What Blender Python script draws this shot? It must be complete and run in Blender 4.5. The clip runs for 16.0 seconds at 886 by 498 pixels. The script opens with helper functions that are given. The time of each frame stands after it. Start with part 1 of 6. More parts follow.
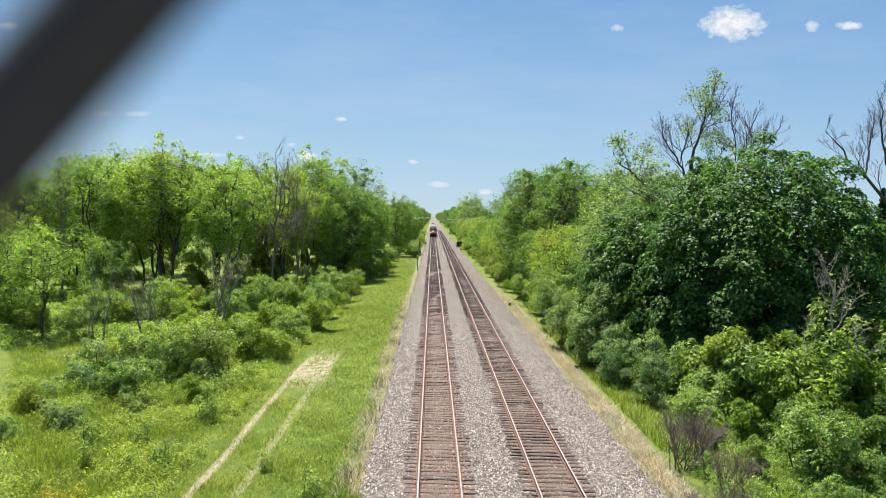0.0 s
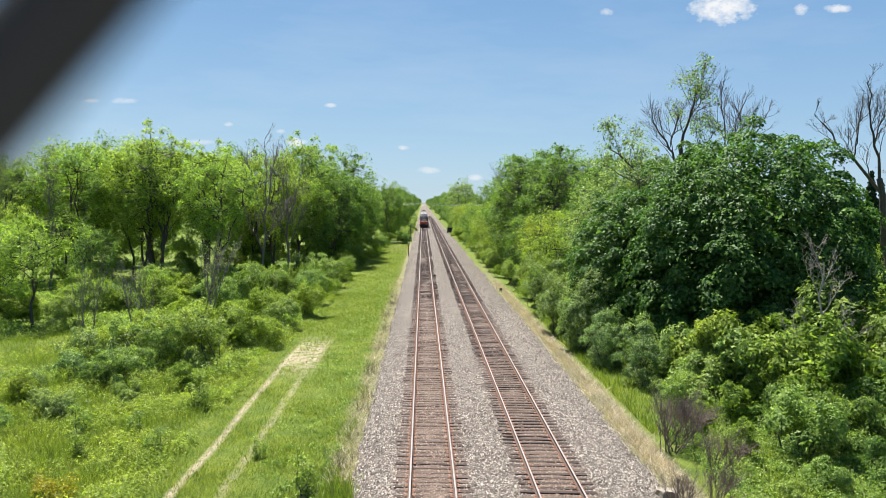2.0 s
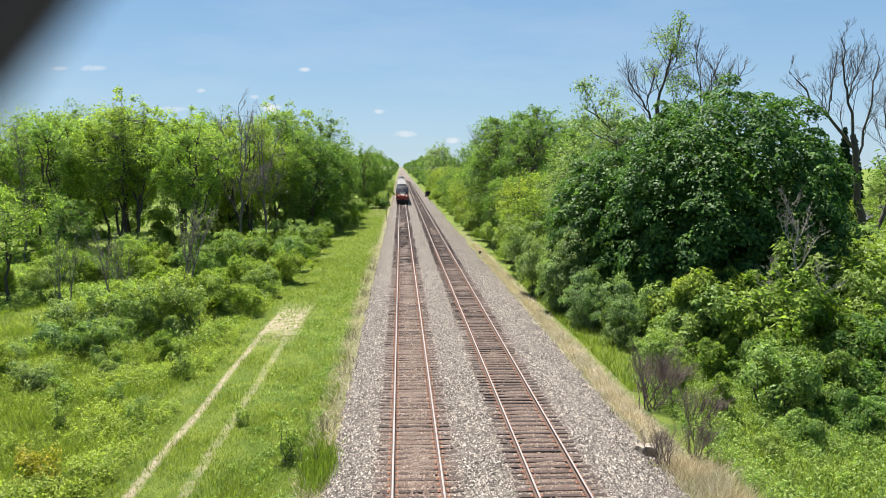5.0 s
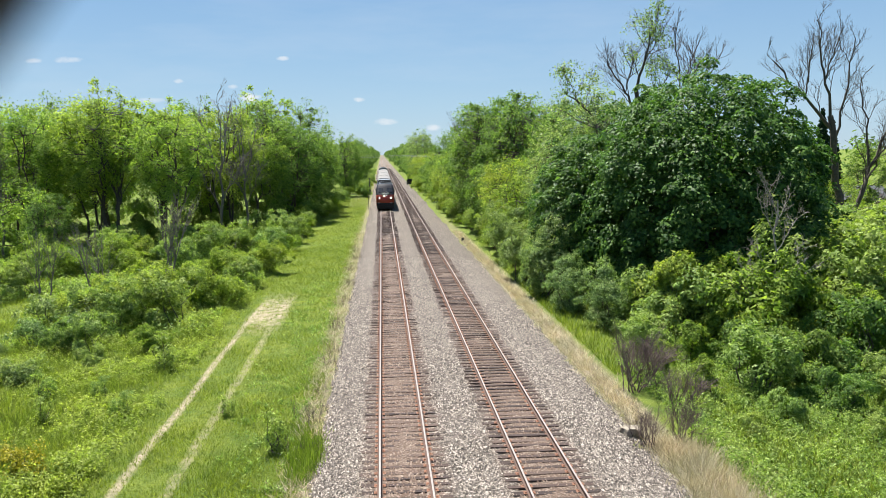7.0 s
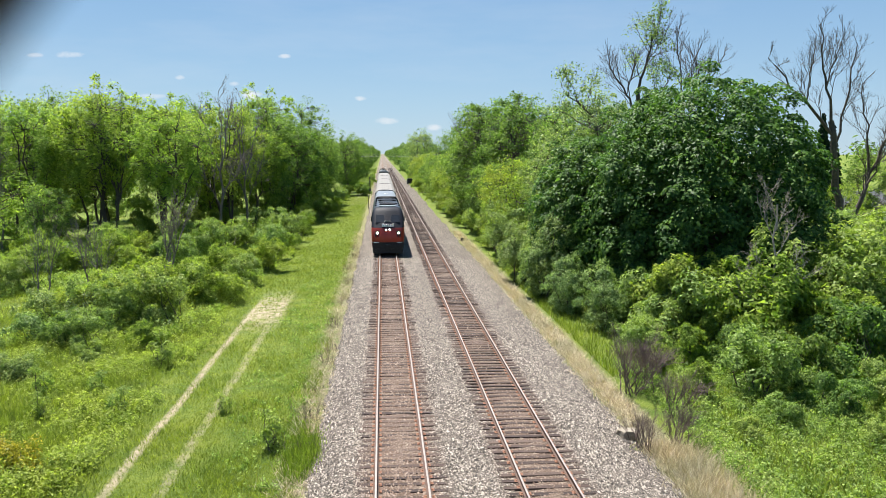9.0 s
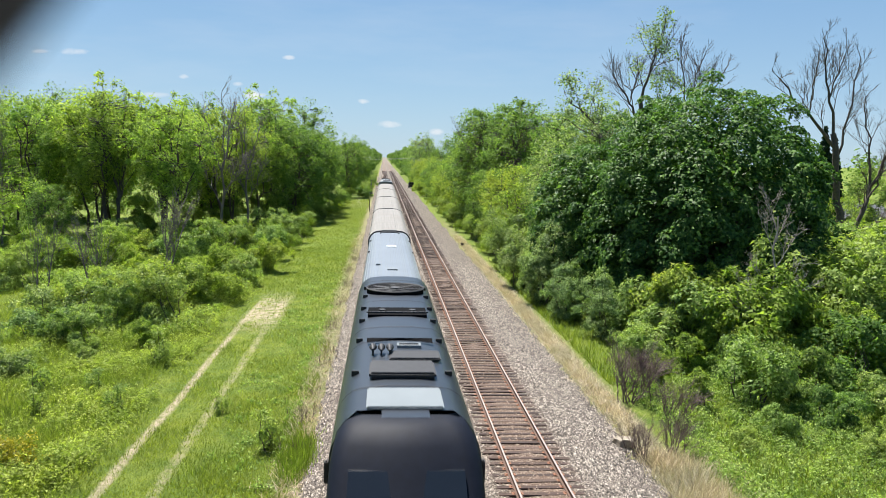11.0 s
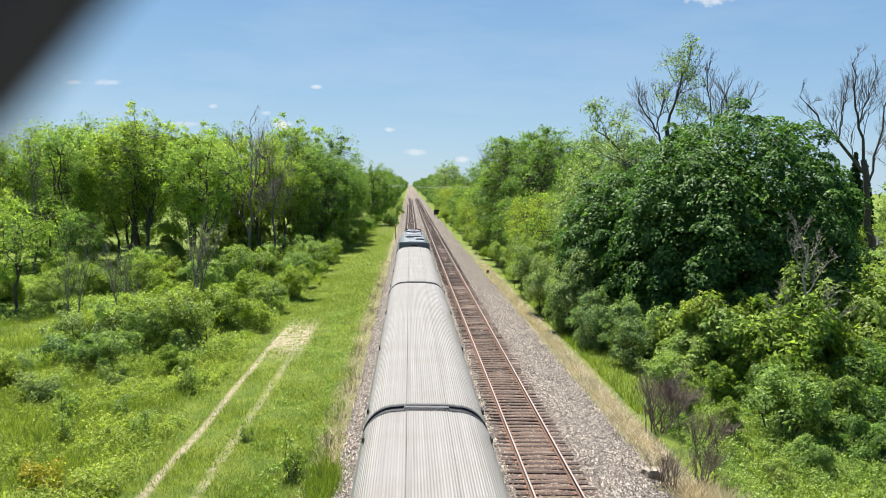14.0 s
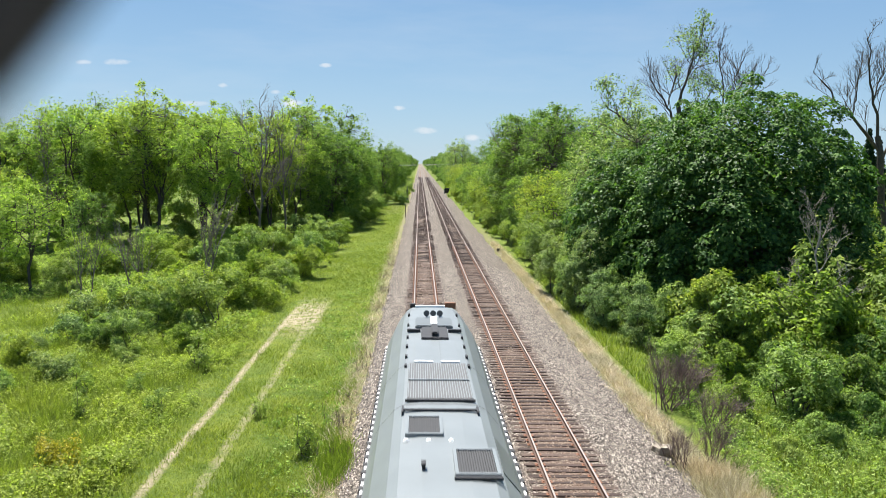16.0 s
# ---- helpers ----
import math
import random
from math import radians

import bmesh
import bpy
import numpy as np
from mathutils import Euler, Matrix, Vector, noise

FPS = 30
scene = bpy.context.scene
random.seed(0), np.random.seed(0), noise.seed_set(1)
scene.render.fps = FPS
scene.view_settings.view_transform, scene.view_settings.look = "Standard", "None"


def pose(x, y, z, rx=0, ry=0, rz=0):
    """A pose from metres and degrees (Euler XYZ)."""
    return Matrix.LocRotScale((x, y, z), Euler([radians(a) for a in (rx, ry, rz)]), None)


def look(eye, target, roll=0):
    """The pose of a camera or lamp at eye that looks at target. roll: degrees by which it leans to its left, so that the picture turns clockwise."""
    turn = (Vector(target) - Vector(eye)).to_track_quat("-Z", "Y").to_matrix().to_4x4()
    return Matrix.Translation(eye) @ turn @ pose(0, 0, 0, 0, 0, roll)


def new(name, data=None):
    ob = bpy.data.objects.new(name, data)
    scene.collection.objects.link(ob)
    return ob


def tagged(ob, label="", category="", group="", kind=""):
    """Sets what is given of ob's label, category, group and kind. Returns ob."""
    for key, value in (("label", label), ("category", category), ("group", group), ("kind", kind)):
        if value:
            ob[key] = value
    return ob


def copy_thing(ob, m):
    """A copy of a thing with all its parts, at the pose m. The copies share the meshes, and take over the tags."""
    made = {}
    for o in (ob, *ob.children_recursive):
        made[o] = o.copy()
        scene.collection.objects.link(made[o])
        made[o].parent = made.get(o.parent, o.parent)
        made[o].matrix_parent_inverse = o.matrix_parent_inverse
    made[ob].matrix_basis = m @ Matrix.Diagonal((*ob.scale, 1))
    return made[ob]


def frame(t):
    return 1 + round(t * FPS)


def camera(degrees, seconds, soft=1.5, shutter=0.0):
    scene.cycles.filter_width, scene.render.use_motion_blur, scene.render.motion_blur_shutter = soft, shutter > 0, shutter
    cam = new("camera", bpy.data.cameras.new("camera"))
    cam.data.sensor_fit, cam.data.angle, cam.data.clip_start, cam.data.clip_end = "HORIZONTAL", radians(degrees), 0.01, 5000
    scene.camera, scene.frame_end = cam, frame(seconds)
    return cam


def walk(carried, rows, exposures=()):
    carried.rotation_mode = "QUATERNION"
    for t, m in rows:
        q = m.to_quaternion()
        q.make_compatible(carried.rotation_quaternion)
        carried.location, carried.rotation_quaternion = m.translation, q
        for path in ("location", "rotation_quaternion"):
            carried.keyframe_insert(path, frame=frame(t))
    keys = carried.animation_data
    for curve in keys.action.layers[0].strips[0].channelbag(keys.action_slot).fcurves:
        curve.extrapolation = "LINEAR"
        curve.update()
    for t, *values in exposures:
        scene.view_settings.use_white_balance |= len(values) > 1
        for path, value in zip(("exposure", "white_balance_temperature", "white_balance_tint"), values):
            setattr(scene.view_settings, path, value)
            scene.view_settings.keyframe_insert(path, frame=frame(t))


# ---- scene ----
F_DEG = 56.8
EYE_X, EYE_Z = -0.511, 9.432
cam = camera(F_DEG, 16.0, soft=0.6, shutter=0.12)
cam.data.dof.use_dof, cam.data.dof.focus_distance, cam.data.dof.aperture_fstop = True, 60.0, 9.0
# seconds, yaw, pitch, roll, and the small sway of the holder (mm, sideways and up)
ROWS = [
    (0.0, -0.737, -2.345, -1.609, 0.00, 0.00),
    (0.5, -0.864, -2.592, -1.441, 0.19, 0.00),
    (1.0, -1.037, -2.859, -1.412, 0.43, 0.00),
    (1.5, -1.213, -3.080, -1.350, 0.89, 0.00),
    (2.0, -1.404, -3.318, -1.209, 1.17, 0.00),
    (2.5, -1.576, -3.630, -1.010, 1.45, 0.00),
    (3.0, -1.754, -3.984, -0.874, 1.45, 0.00),
    (3.5, -1.906, -4.406, -0.886, 1.16, 0.00),
    (4.0, -2.128, -4.894, -0.826, 1.23, 0.00),
    (6.5, -4.174, -6.676, 0.752, 1.82, 0.00),
    (7.0, -4.282, -6.716, 0.736, 1.96, 0.00),
    (7.5, -4.298, -6.667, 0.553, 1.99, 0.00),
    (8.0, -4.285, -6.656, 0.423, 2.07, 0.00),
    (8.5, -4.254, -6.677, 0.214, 2.03, 0.00),
    (9.0, -4.246, -6.720, -0.039, 1.95, 0.00),
    (11.5, -3.932, -6.157, -1.475, 0.97, 0.00),
    (12.0, -3.649, -5.545, -1.639, 1.48, 0.00),
    (12.5, -3.174, -4.960, -1.652, 1.67, 0.00),
    (13.0, -2.766, -4.534, -1.516, 1.32, 0.00),
    (13.5, -2.461, -4.424, -1.265, 0.62, 0.00),
    (14.0, -2.329, -4.545, -1.100, 1.40, 0.00),
    (14.5, -2.250, -4.900, -0.930, 2.15, 0.00),
    (15.0, -2.126, -5.277, -0.871, 1.36, 0.00),
    (15.5, -1.901, -5.669, -0.824, 1.81, 0.00),
    (16.0, -1.628, -6.052, -0.848, 2.37, 0.00),
]
walk(cam, [(t, pose(EYE_X + sx / 1000, 0, EYE_Z + sz / 1000, 90 + pitch, roll, yaw)) for t, yaw, pitch, roll, sx, sz in ROWS],
     [(0.0, 1.43), (16.0, 1.43)])

# ---- world and sun ----
SUN_EL, SUN_AZ = 65.0, 334.0          # azimuth clockwise from ahead (+y): high, ahead and to the left
sun_way = Vector((math.sin(radians(SUN_AZ)) * math.cos(radians(SUN_EL)), math.cos(radians(SUN_AZ)) * math.cos(radians(SUN_EL)), math.sin(radians(SUN_EL))))
world = bpy.data.worlds.new("sky")
scene.world = world
world.use_nodes = True
wn = world.node_tree
sky = wn.nodes.new("ShaderNodeTexSky")
sky.sky_type, sky.sun_disc = "NISHITA", False
sky.sun_elevation, sky.sun_rotation = radians(SUN_EL), radians(SUN_AZ)
sky.air_density, sky.dust_density, sky.ozone_density = 1.0, 0.1, 2.2
SKY_STRENGTH = 0.042


def sky_nodes():
    """The clear sky, thin high streaks, and the few small clouds ahead (right, up, half width, half height as slopes)."""
    n, k = wn.nodes, wn.links

    def calc(op, a, b=0.0, clamp=False):
        m = n.new("ShaderNodeMath")
        m.operation, m.use_clamp = op, clamp
        for sock, v in zip(m.inputs, (a, b)):
            if isinstance(v, (int, float)):
                sock.default_value = v
            else:
                k.new(v, sock)
        return m.outputs[0]

    way = n.new("ShaderNodeTexCoord").outputs["Generated"]
    s = n.new("ShaderNodeSeparateXYZ")
    k.new(way, s.inputs[0])
    ahead = calc("MAXIMUM", s.outputs[1], 0.05)
    u, w = calc("DIVIDE", s.outputs[0], ahead), calc("DIVIDE", s.outputs[2], ahead)

    def puff(scale, detail, stretch):
        t = n.new("ShaderNodeTexNoise")
        t.inputs["Scale"].default_value, t.inputs["Detail"].default_value, t.inputs["Roughness"].default_value = scale, detail, 0.62
        mp = n.new("ShaderNodeMapping")
        mp.inputs["Scale"].default_value = stretch
        k.new(way, mp.inputs[0])
        k.new(mp.outputs[0], t.inputs["Vector"])
        return t.outputs["Fac"]

    rag = calc("MULTIPLY", calc("SUBTRACT", puff(85.0, 6, (1, 1, 1.5)), 0.5), 2.6)
    mask = None
    for cu, cw, a, h, thick in CLOUDS:
        du = calc("DIVIDE", calc("SUBTRACT", u, cu), a)
        dw = calc("DIVIDE", calc("SUBTRACT", w, cw), h)
        d = calc("ADD", calc("ADD", calc("MULTIPLY", du, du), calc("MULTIPLY", dw, dw)), rag)
        f = calc("MULTIPLY", calc("MULTIPLY", calc("SUBTRACT", 1.1, d), 0.9, True), thick)
        mask = f if mask is None else calc("MAXIMUM", mask, f)
    streak = calc("MULTIPLY", calc("SUBTRACT", puff(2.2, 5, (1, 1, 5.0)), 0.5, True), 0.55, True)
    mask = calc("MAXIMUM", mask, streak)
    lit = n.new("ShaderNodeVectorMath")
    lit.operation = "SCALE"
    lit.inputs["Scale"].default_value = SKY_STRENGTH
    k.new(sky.outputs[0], lit.inputs[0])
    # haze evens the clear sky out towards a pale blue
    up = n.new("ShaderNodeValToRGB")
    for e, (p, c) in zip(up.color_ramp.elements, ((0.0, (0.152, 0.236, 0.315)), (0.34, (0.048, 0.124, 0.252)))):
        e.position, e.color = p, (*c, 1)
    k.new(s.outputs[2], up.inputs[0])
    hz = n.new("ShaderNodeMix")
    hz.data_type = "RGBA"
    hz.inputs[0].default_value = 0.75
    k.new(lit.outputs[0], hz.inputs[6])
    k.new(up.outputs[0], hz.inputs[7])
    mx = n.new("ShaderNodeMix")
    mx.data_type = "RGBA"
    k.new(mask, mx.inputs[0])
    k.new(hz.outputs[2], mx.inputs[6])
    mx.inputs[7].default_value = (0.34, 0.345, 0.355, 1)
    k.new(mx.outputs[2], n["Background"].inputs[0])
    n["Background"].inputs[1].default_value = 1.0


CLOUDS = [(0.3579, 0.2425, 0.0414, 0.0207, 1.0), (0.4546, 0.2421, 0.0097, 0.0069, 0.7), (0.5008, 0.2442, 0.0166, 0.0055, 0.8), (0.2173, 0.2327, 0.0083, 0.0048, 0.5), (-0.1547, 0.0670, 0.0138, 0.0062, 0.9), (-0.1133, 0.1128, 0.0076, 0.0028, 0.6), (-0.0247, 0.0639, 0.0083, 0.0028, 0.6), (0.0058, 0.0375, 0.0152, 0.0041, 0.5), (0.0629, 0.0302, 0.0110, 0.0041, 0.6), (-0.3605, 0.1126, 0.0166, 0.0041, 0.5), (-0.3986, 0.1115, 0.0097, 0.0028, 0.5), (-0.1733, 0.0803, 0.0069, 0.0028, 0.5), (-0.2358, 0.0873, 0.0062, 0.0028, 0.5), (-0.2700, 0.0653, 0.0179, 0.0034, 0.4), (-0.5148, 0.2126, 0.0152, 0.0048, 0.7)]
sky_nodes()
sun = new("sun", bpy.data.lights.new("sun", "SUN"))
sun.data.energy, sun.data.angle, sun.data.color = 5.0, radians(0.53), (1.0, 0.96, 0.9)
sun.matrix_world = look((0, 0, 60), Vector((0, 0, 60)) - sun_way)


# ---- materials ----
def nodes_of(name):
    m = bpy.data.materials.new(name)
    m.use_nodes = True
    t = m.node_tree
    return m, t, t.nodes["Principled BSDF"]


def ramp(t, fac, stops):
    r = t.nodes.new("ShaderNodeValToRGB")
    while len(r.color_ramp.elements) < len(stops):
        r.color_ramp.elements.new(0.5)
    for e, (p, c) in zip(r.color_ramp.elements, stops):
        e.position, e.color = p, (*c, 1)
    t.links.new(fac, r.inputs[0])
    return r.outputs[0]


def noise_of(t, scale, detail=4, vec=None, rough=0.6, dims="3D"):
    n = t.nodes.new("ShaderNodeTexNoise")
    n.inputs["Scale"].default_value, n.inputs["Detail"].default_value, n.inputs["Roughness"].default_value = scale, detail, rough
    if vec is not None:
        t.links.new(vec, n.inputs["Vector"])
    return n.outputs["Fac"]


def mix(t, fac, a, b, mode="MIX"):
    m = t.nodes.new("ShaderNodeMix")
    m.data_type, m.blend_type = "RGBA", mode
    for sock, v in ((m.inputs[0], fac), (m.inputs[6], a), (m.inputs[7], b)):
        if isinstance(v, (int, float)):
            sock.default_value = v
        elif isinstance(v, tuple):
            sock.default_value = (*v, 1)
        else:
            t.links.new(v, sock)
    return m.outputs[2]


def calc(t, op, a, b=0.0, c=0.0):
    m = t.nodes.new("ShaderNodeMath")
    m.operation = op
    for sock, v in zip(m.inputs, (a, b, c)):
        if isinstance(v, (int, float)):
            sock.default_value = v
        else:
            t.links.new(v, sock)
    return m.outputs[0]


def place_of(t):
    return t.nodes.new("ShaderNodeTexCoord").outputs["Object"]


def bump(t, p, height, dist, strength=1.0):
    b = t.nodes.new("ShaderNodeBump")
    b.inputs["Strength"].default_value, b.inputs["Distance"].default_value = strength, dist
    t.links.new(height, b.inputs["Height"])
    t.links.new(b.outputs[0], p.inputs["Normal"])


def plain(name, col, rough=0.5, metal=0.0, vary=0.25, scale=6.0, grain=60.0, emit=0.0):
    """A paint, metal or stone with a coarse and a fine variation."""
    m, t, p = nodes_of(name)
    v = place_of(t)
    n1, n2 = noise_of(t, scale, 5, v), noise_of(t, grain, 3, v)
    lo, hi = tuple(c * (1 - vary) for c in col), tuple(min(1, c * (1 + vary)) for c in col)
    c1 = ramp(t, n1, [(0.3, lo), (0.7, hi)])
    c2 = ramp(t, n2, [(0.3, (0.8, 0.8, 0.8)), (0.7, (1.0, 1.0, 1.0))])
    t.links.new(mix(t, 0.6, c1, c2, "MULTIPLY"), p.inputs["Base Color"])
    p.inputs["Roughness"].default_value, p.inputs["Metallic"].default_value = rough, metal
    if emit:
        p.inputs["Emission Color"].default_value, p.inputs["Emission Strength"].default_value = (1.0, 0.9, 0.72, 1), emit
    return m


def leafy(name, dark, light, gloss=0.45, through_light=0.35):
    """Leaves: each has its own tone; light passes through them."""
    m, t, p = nodes_of(name)
    r = t.nodes.new("ShaderNodeNewGeometry").outputs["Random Per Island"]
    c = ramp(t, r, [(0.0, tuple(a * 0.7 for a in dark)), (0.25, dark), (0.7, tuple((a + b) / 2 for a, b in zip(dark, light))), (1.0, tuple(a * 1.1 for a in light))])
    o = t.nodes.new("ShaderNodeObjectInfo").outputs["Random"]
    tint = ramp(t, o, [(0.0, (0.8, 0.9, 0.85)), (1.0, (1.15, 1.05, 0.9))])
    c = mix(t, 0.8, c, tint, "MULTIPLY")
    patch = ramp(t, noise_of(t, 0.45, 3, place_of(t)), [(0.35, (0.78, 0.85, 0.8)), (0.65, (1.15, 1.1, 1.0))])
    c = mix(t, 0.8, c, patch, "MULTIPLY")
    t.links.new(c, p.inputs["Base Color"])
    p.inputs["Roughness"].default_value = gloss
    p.inputs["Specular IOR Level"].default_value = 0.14
    tr = t.nodes.new("ShaderNodeBsdfTranslucent")
    t.links.new(mix(t, 1.0, c, (1.0, 1.15, 0.45), "MULTIPLY"), tr.inputs[0])
    ms = t.nodes.new("ShaderNodeMixShader")
    ms.inputs[0].default_value = through_light
    t.links.new(p.outputs[0], ms.inputs[1])
    t.links.new(tr.outputs[0], ms.inputs[2])
    t.links.new(ms.outputs[0], t.nodes["Material Output"].inputs[0])
    return m


MAPLE = leafy("maple_leaf", (0.035, 0.09, 0.022), (0.135, 0.232, 0.058), 0.5, 0.38)
OAK = leafy("spring_leaf", (0.19, 0.27, 0.055), (0.38, 0.47, 0.125), 0.6, 0.58)
MID = leafy("mid_leaf", (0.1, 0.172, 0.045), (0.26, 0.355, 0.1), 0.55, 0.54)
LIME = leafy("lime_leaf", (0.18, 0.25, 0.042), (0.41, 0.48, 0.1), 0.6, 0.54)
SAGE = leafy("willow_leaf", (0.15, 0.215, 0.08), (0.38, 0.46, 0.21), 0.55, 0.48)
SHRUB = leafy("shrub_leaf", (0.175, 0.245, 0.068), (0.41, 0.5, 0.17), 0.5, 0.5)
WEED = leafy("weed_leaf", (0.215, 0.275, 0.065), (0.42, 0.5, 0.155), 0.6, 0.52)
BLADE = leafy("grass_blade", (0.135, 0.178, 0.036), (0.29, 0.34, 0.08), 0.65, 0.5)
STRAW = leafy("dry_blade", (0.42, 0.325, 0.26), (0.7, 0.58, 0.49), 0.8, 0.2)
DISTANT = leafy("distant_leaf", (0.07, 0.125, 0.035), (0.17, 0.25, 0.08), 0.7, 0.45)
PINE = leafy("spruce_needle", (0.012, 0.03, 0.014), (0.03, 0.06, 0.025), 0.6, 0.1)
GOLD = leafy("yellow_leaf", (0.2, 0.2, 0.02), (0.5, 0.42, 0.04), 0.5, 0.3)
BARK = plain("bark", (0.07, 0.055, 0.042), 0.9, 0, 0.4, 4, 30)
DEADWOOD = plain("dead_wood", (0.15, 0.13, 0.11), 0.9, 0, 0.35, 4, 30)
PALEWOOD = plain("bleached_wood", (0.27, 0.24, 0.205), 0.9, 0, 0.25, 4, 30)
DRYTWIG = plain("dry_twig", (0.14, 0.1, 0.082), 0.9, 0, 0.35, 4, 30)
RAILTOP = plain("polished_rail", (0.27, 0.235, 0.21), 0.5, 0.35, 0.12)
RAILRUST = plain("rusty_rail", (0.078, 0.042, 0.029), 0.85, 0.0, 0.35)
RUST = plain("rusty_plate", (0.2, 0.09, 0.05), 0.9, 0.0, 0.4, 8)
STONE = plain("pale_rock", (0.24, 0.205, 0.155), 0.9, 0, 0.25)
CONCRETE = plain("concrete", (0.4, 0.39, 0.37), 0.9, 0, 0.15, 1.5)
SLATE = plain("slate_paint", (0.02, 0.0255, 0.034), 0.36, 0.0, 0.12, 1.2)
NAVY = plain("navy_paint", (0.006, 0.008, 0.015), 0.6, 0.0, 0.2)
SLATE.node_tree.nodes["Principled BSDF"].inputs["Specular IOR Level"].default_value = 0.5
NAVY.node_tree.nodes["Principled BSDF"].inputs["Specular IOR Level"].default_value = 0.12
RED = plain("red_paint", (0.36, 0.035, 0.016), 0.35, 0.0, 0.15, 2)
BLACK = plain("black_steel", (0.018, 0.018, 0.02), 0.6, 0.2, 0.3)
# sheenless black: painted-in shade of the roof openings, also on the deflector
SHADEBLACK = plain("shade_black", (0.005, 0.005, 0.0055), 0.9, 0.0, 0.2)
SHADEBLACK.node_tree.nodes["Principled BSDF"].inputs["Specular IOR Level"].default_value = 0.05
GREYROOF = plain("pale_grey_paint", (0.163, 0.18, 0.184), 0.42, 0.0, 0.08, 0.8)
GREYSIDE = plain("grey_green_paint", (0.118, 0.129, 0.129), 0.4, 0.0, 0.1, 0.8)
BLUEROOF = plain("pale_blue_paint", (0.153, 0.174, 0.199), 0.4, 0.05, 0.07, 0.5)
MESHGREY = plain("grille_grey", (0.0978, 0.0978, 0.0978), 0.6, 0.3, 0.15)
FANGREY = plain("fan_dark_grey", (0.03, 0.031, 0.033), 0.75, 0.0, 0.2)
WHITE = plain("white_paint", (0.8, 0.8, 0.78), 0.5, 0, 0.08)
DARKGLASS = plain("dark_glass", (0.008, 0.01, 0.014), 0.25, 0.0, 0.1)
LAMP = plain("lamp_glow", (0.9, 0.85, 0.75), 0.3, 0, 0.02, emit=5.0)
REDLAMP = plain("marker_lens", (0.3, 0.01, 0.01), 0.2, 0)
COATED = plain("dark_coated_wire", (0.005, 0.005, 0.006), 0.8, 0.1)


def steel_roof():
    """Ribbed stainless roof with long streaks of dust."""
    m, t, p = nodes_of("ribbed_steel")
    v = place_of(t)
    mp = t.nodes.new("ShaderNodeMapping")
    mp.inputs["Scale"].default_value = (9.0, 0.12, 1.0)
    t.links.new(v, mp.inputs[0])
    streak = noise_of(t, 1.0, 5, mp.outputs[0])
    blot = noise_of(t, 0.5, 4, v)
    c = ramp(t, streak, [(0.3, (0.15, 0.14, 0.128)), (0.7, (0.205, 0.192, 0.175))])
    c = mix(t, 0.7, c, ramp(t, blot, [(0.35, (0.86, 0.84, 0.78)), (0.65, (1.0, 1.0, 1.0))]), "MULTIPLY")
    t.links.new(c, p.inputs["Base Color"])
    p.inputs["Roughness"].default_value, p.inputs["Metallic"].default_value = 0.6, 0.05
    return m


STEEL = steel_roof()


def tie_wood():
    m, t, p = nodes_of("tie_wood")
    v = place_of(t)
    o = t.nodes.new("ShaderNodeObjectInfo").outputs["Random"]
    g = t.nodes.new("ShaderNodeNewGeometry").outputs["Random Per Island"]
    one = calc(t, "FRACT", calc(t, "ADD", o, g))
    mp = t.nodes.new("ShaderNodeMapping")
    mp.inputs["Scale"].default_value = (1.2, 22.0, 8.0)
    t.links.new(v, mp.inputs[0])
    grain = noise_of(t, 2.0, 5, mp.outputs[0])
    c = ramp(t, one, [(0.0, (0.026, 0.015, 0.011)), (0.6, (0.052, 0.031, 0.023)), (1.0, (0.1, 0.068, 0.053))])
    c = mix(t, 0.8, c, ramp(t, grain, [(0.3, (0.5, 0.48, 0.46)), (0.7, (1.1, 1.05, 1.0))]), "MULTIPLY")
    t.links.new(c, p.inputs["Base Color"])
    p.inputs["Roughness"].default_value = 0.9
    bump(t, p, grain, 0.01)
    return m


TIE = tie_wood()


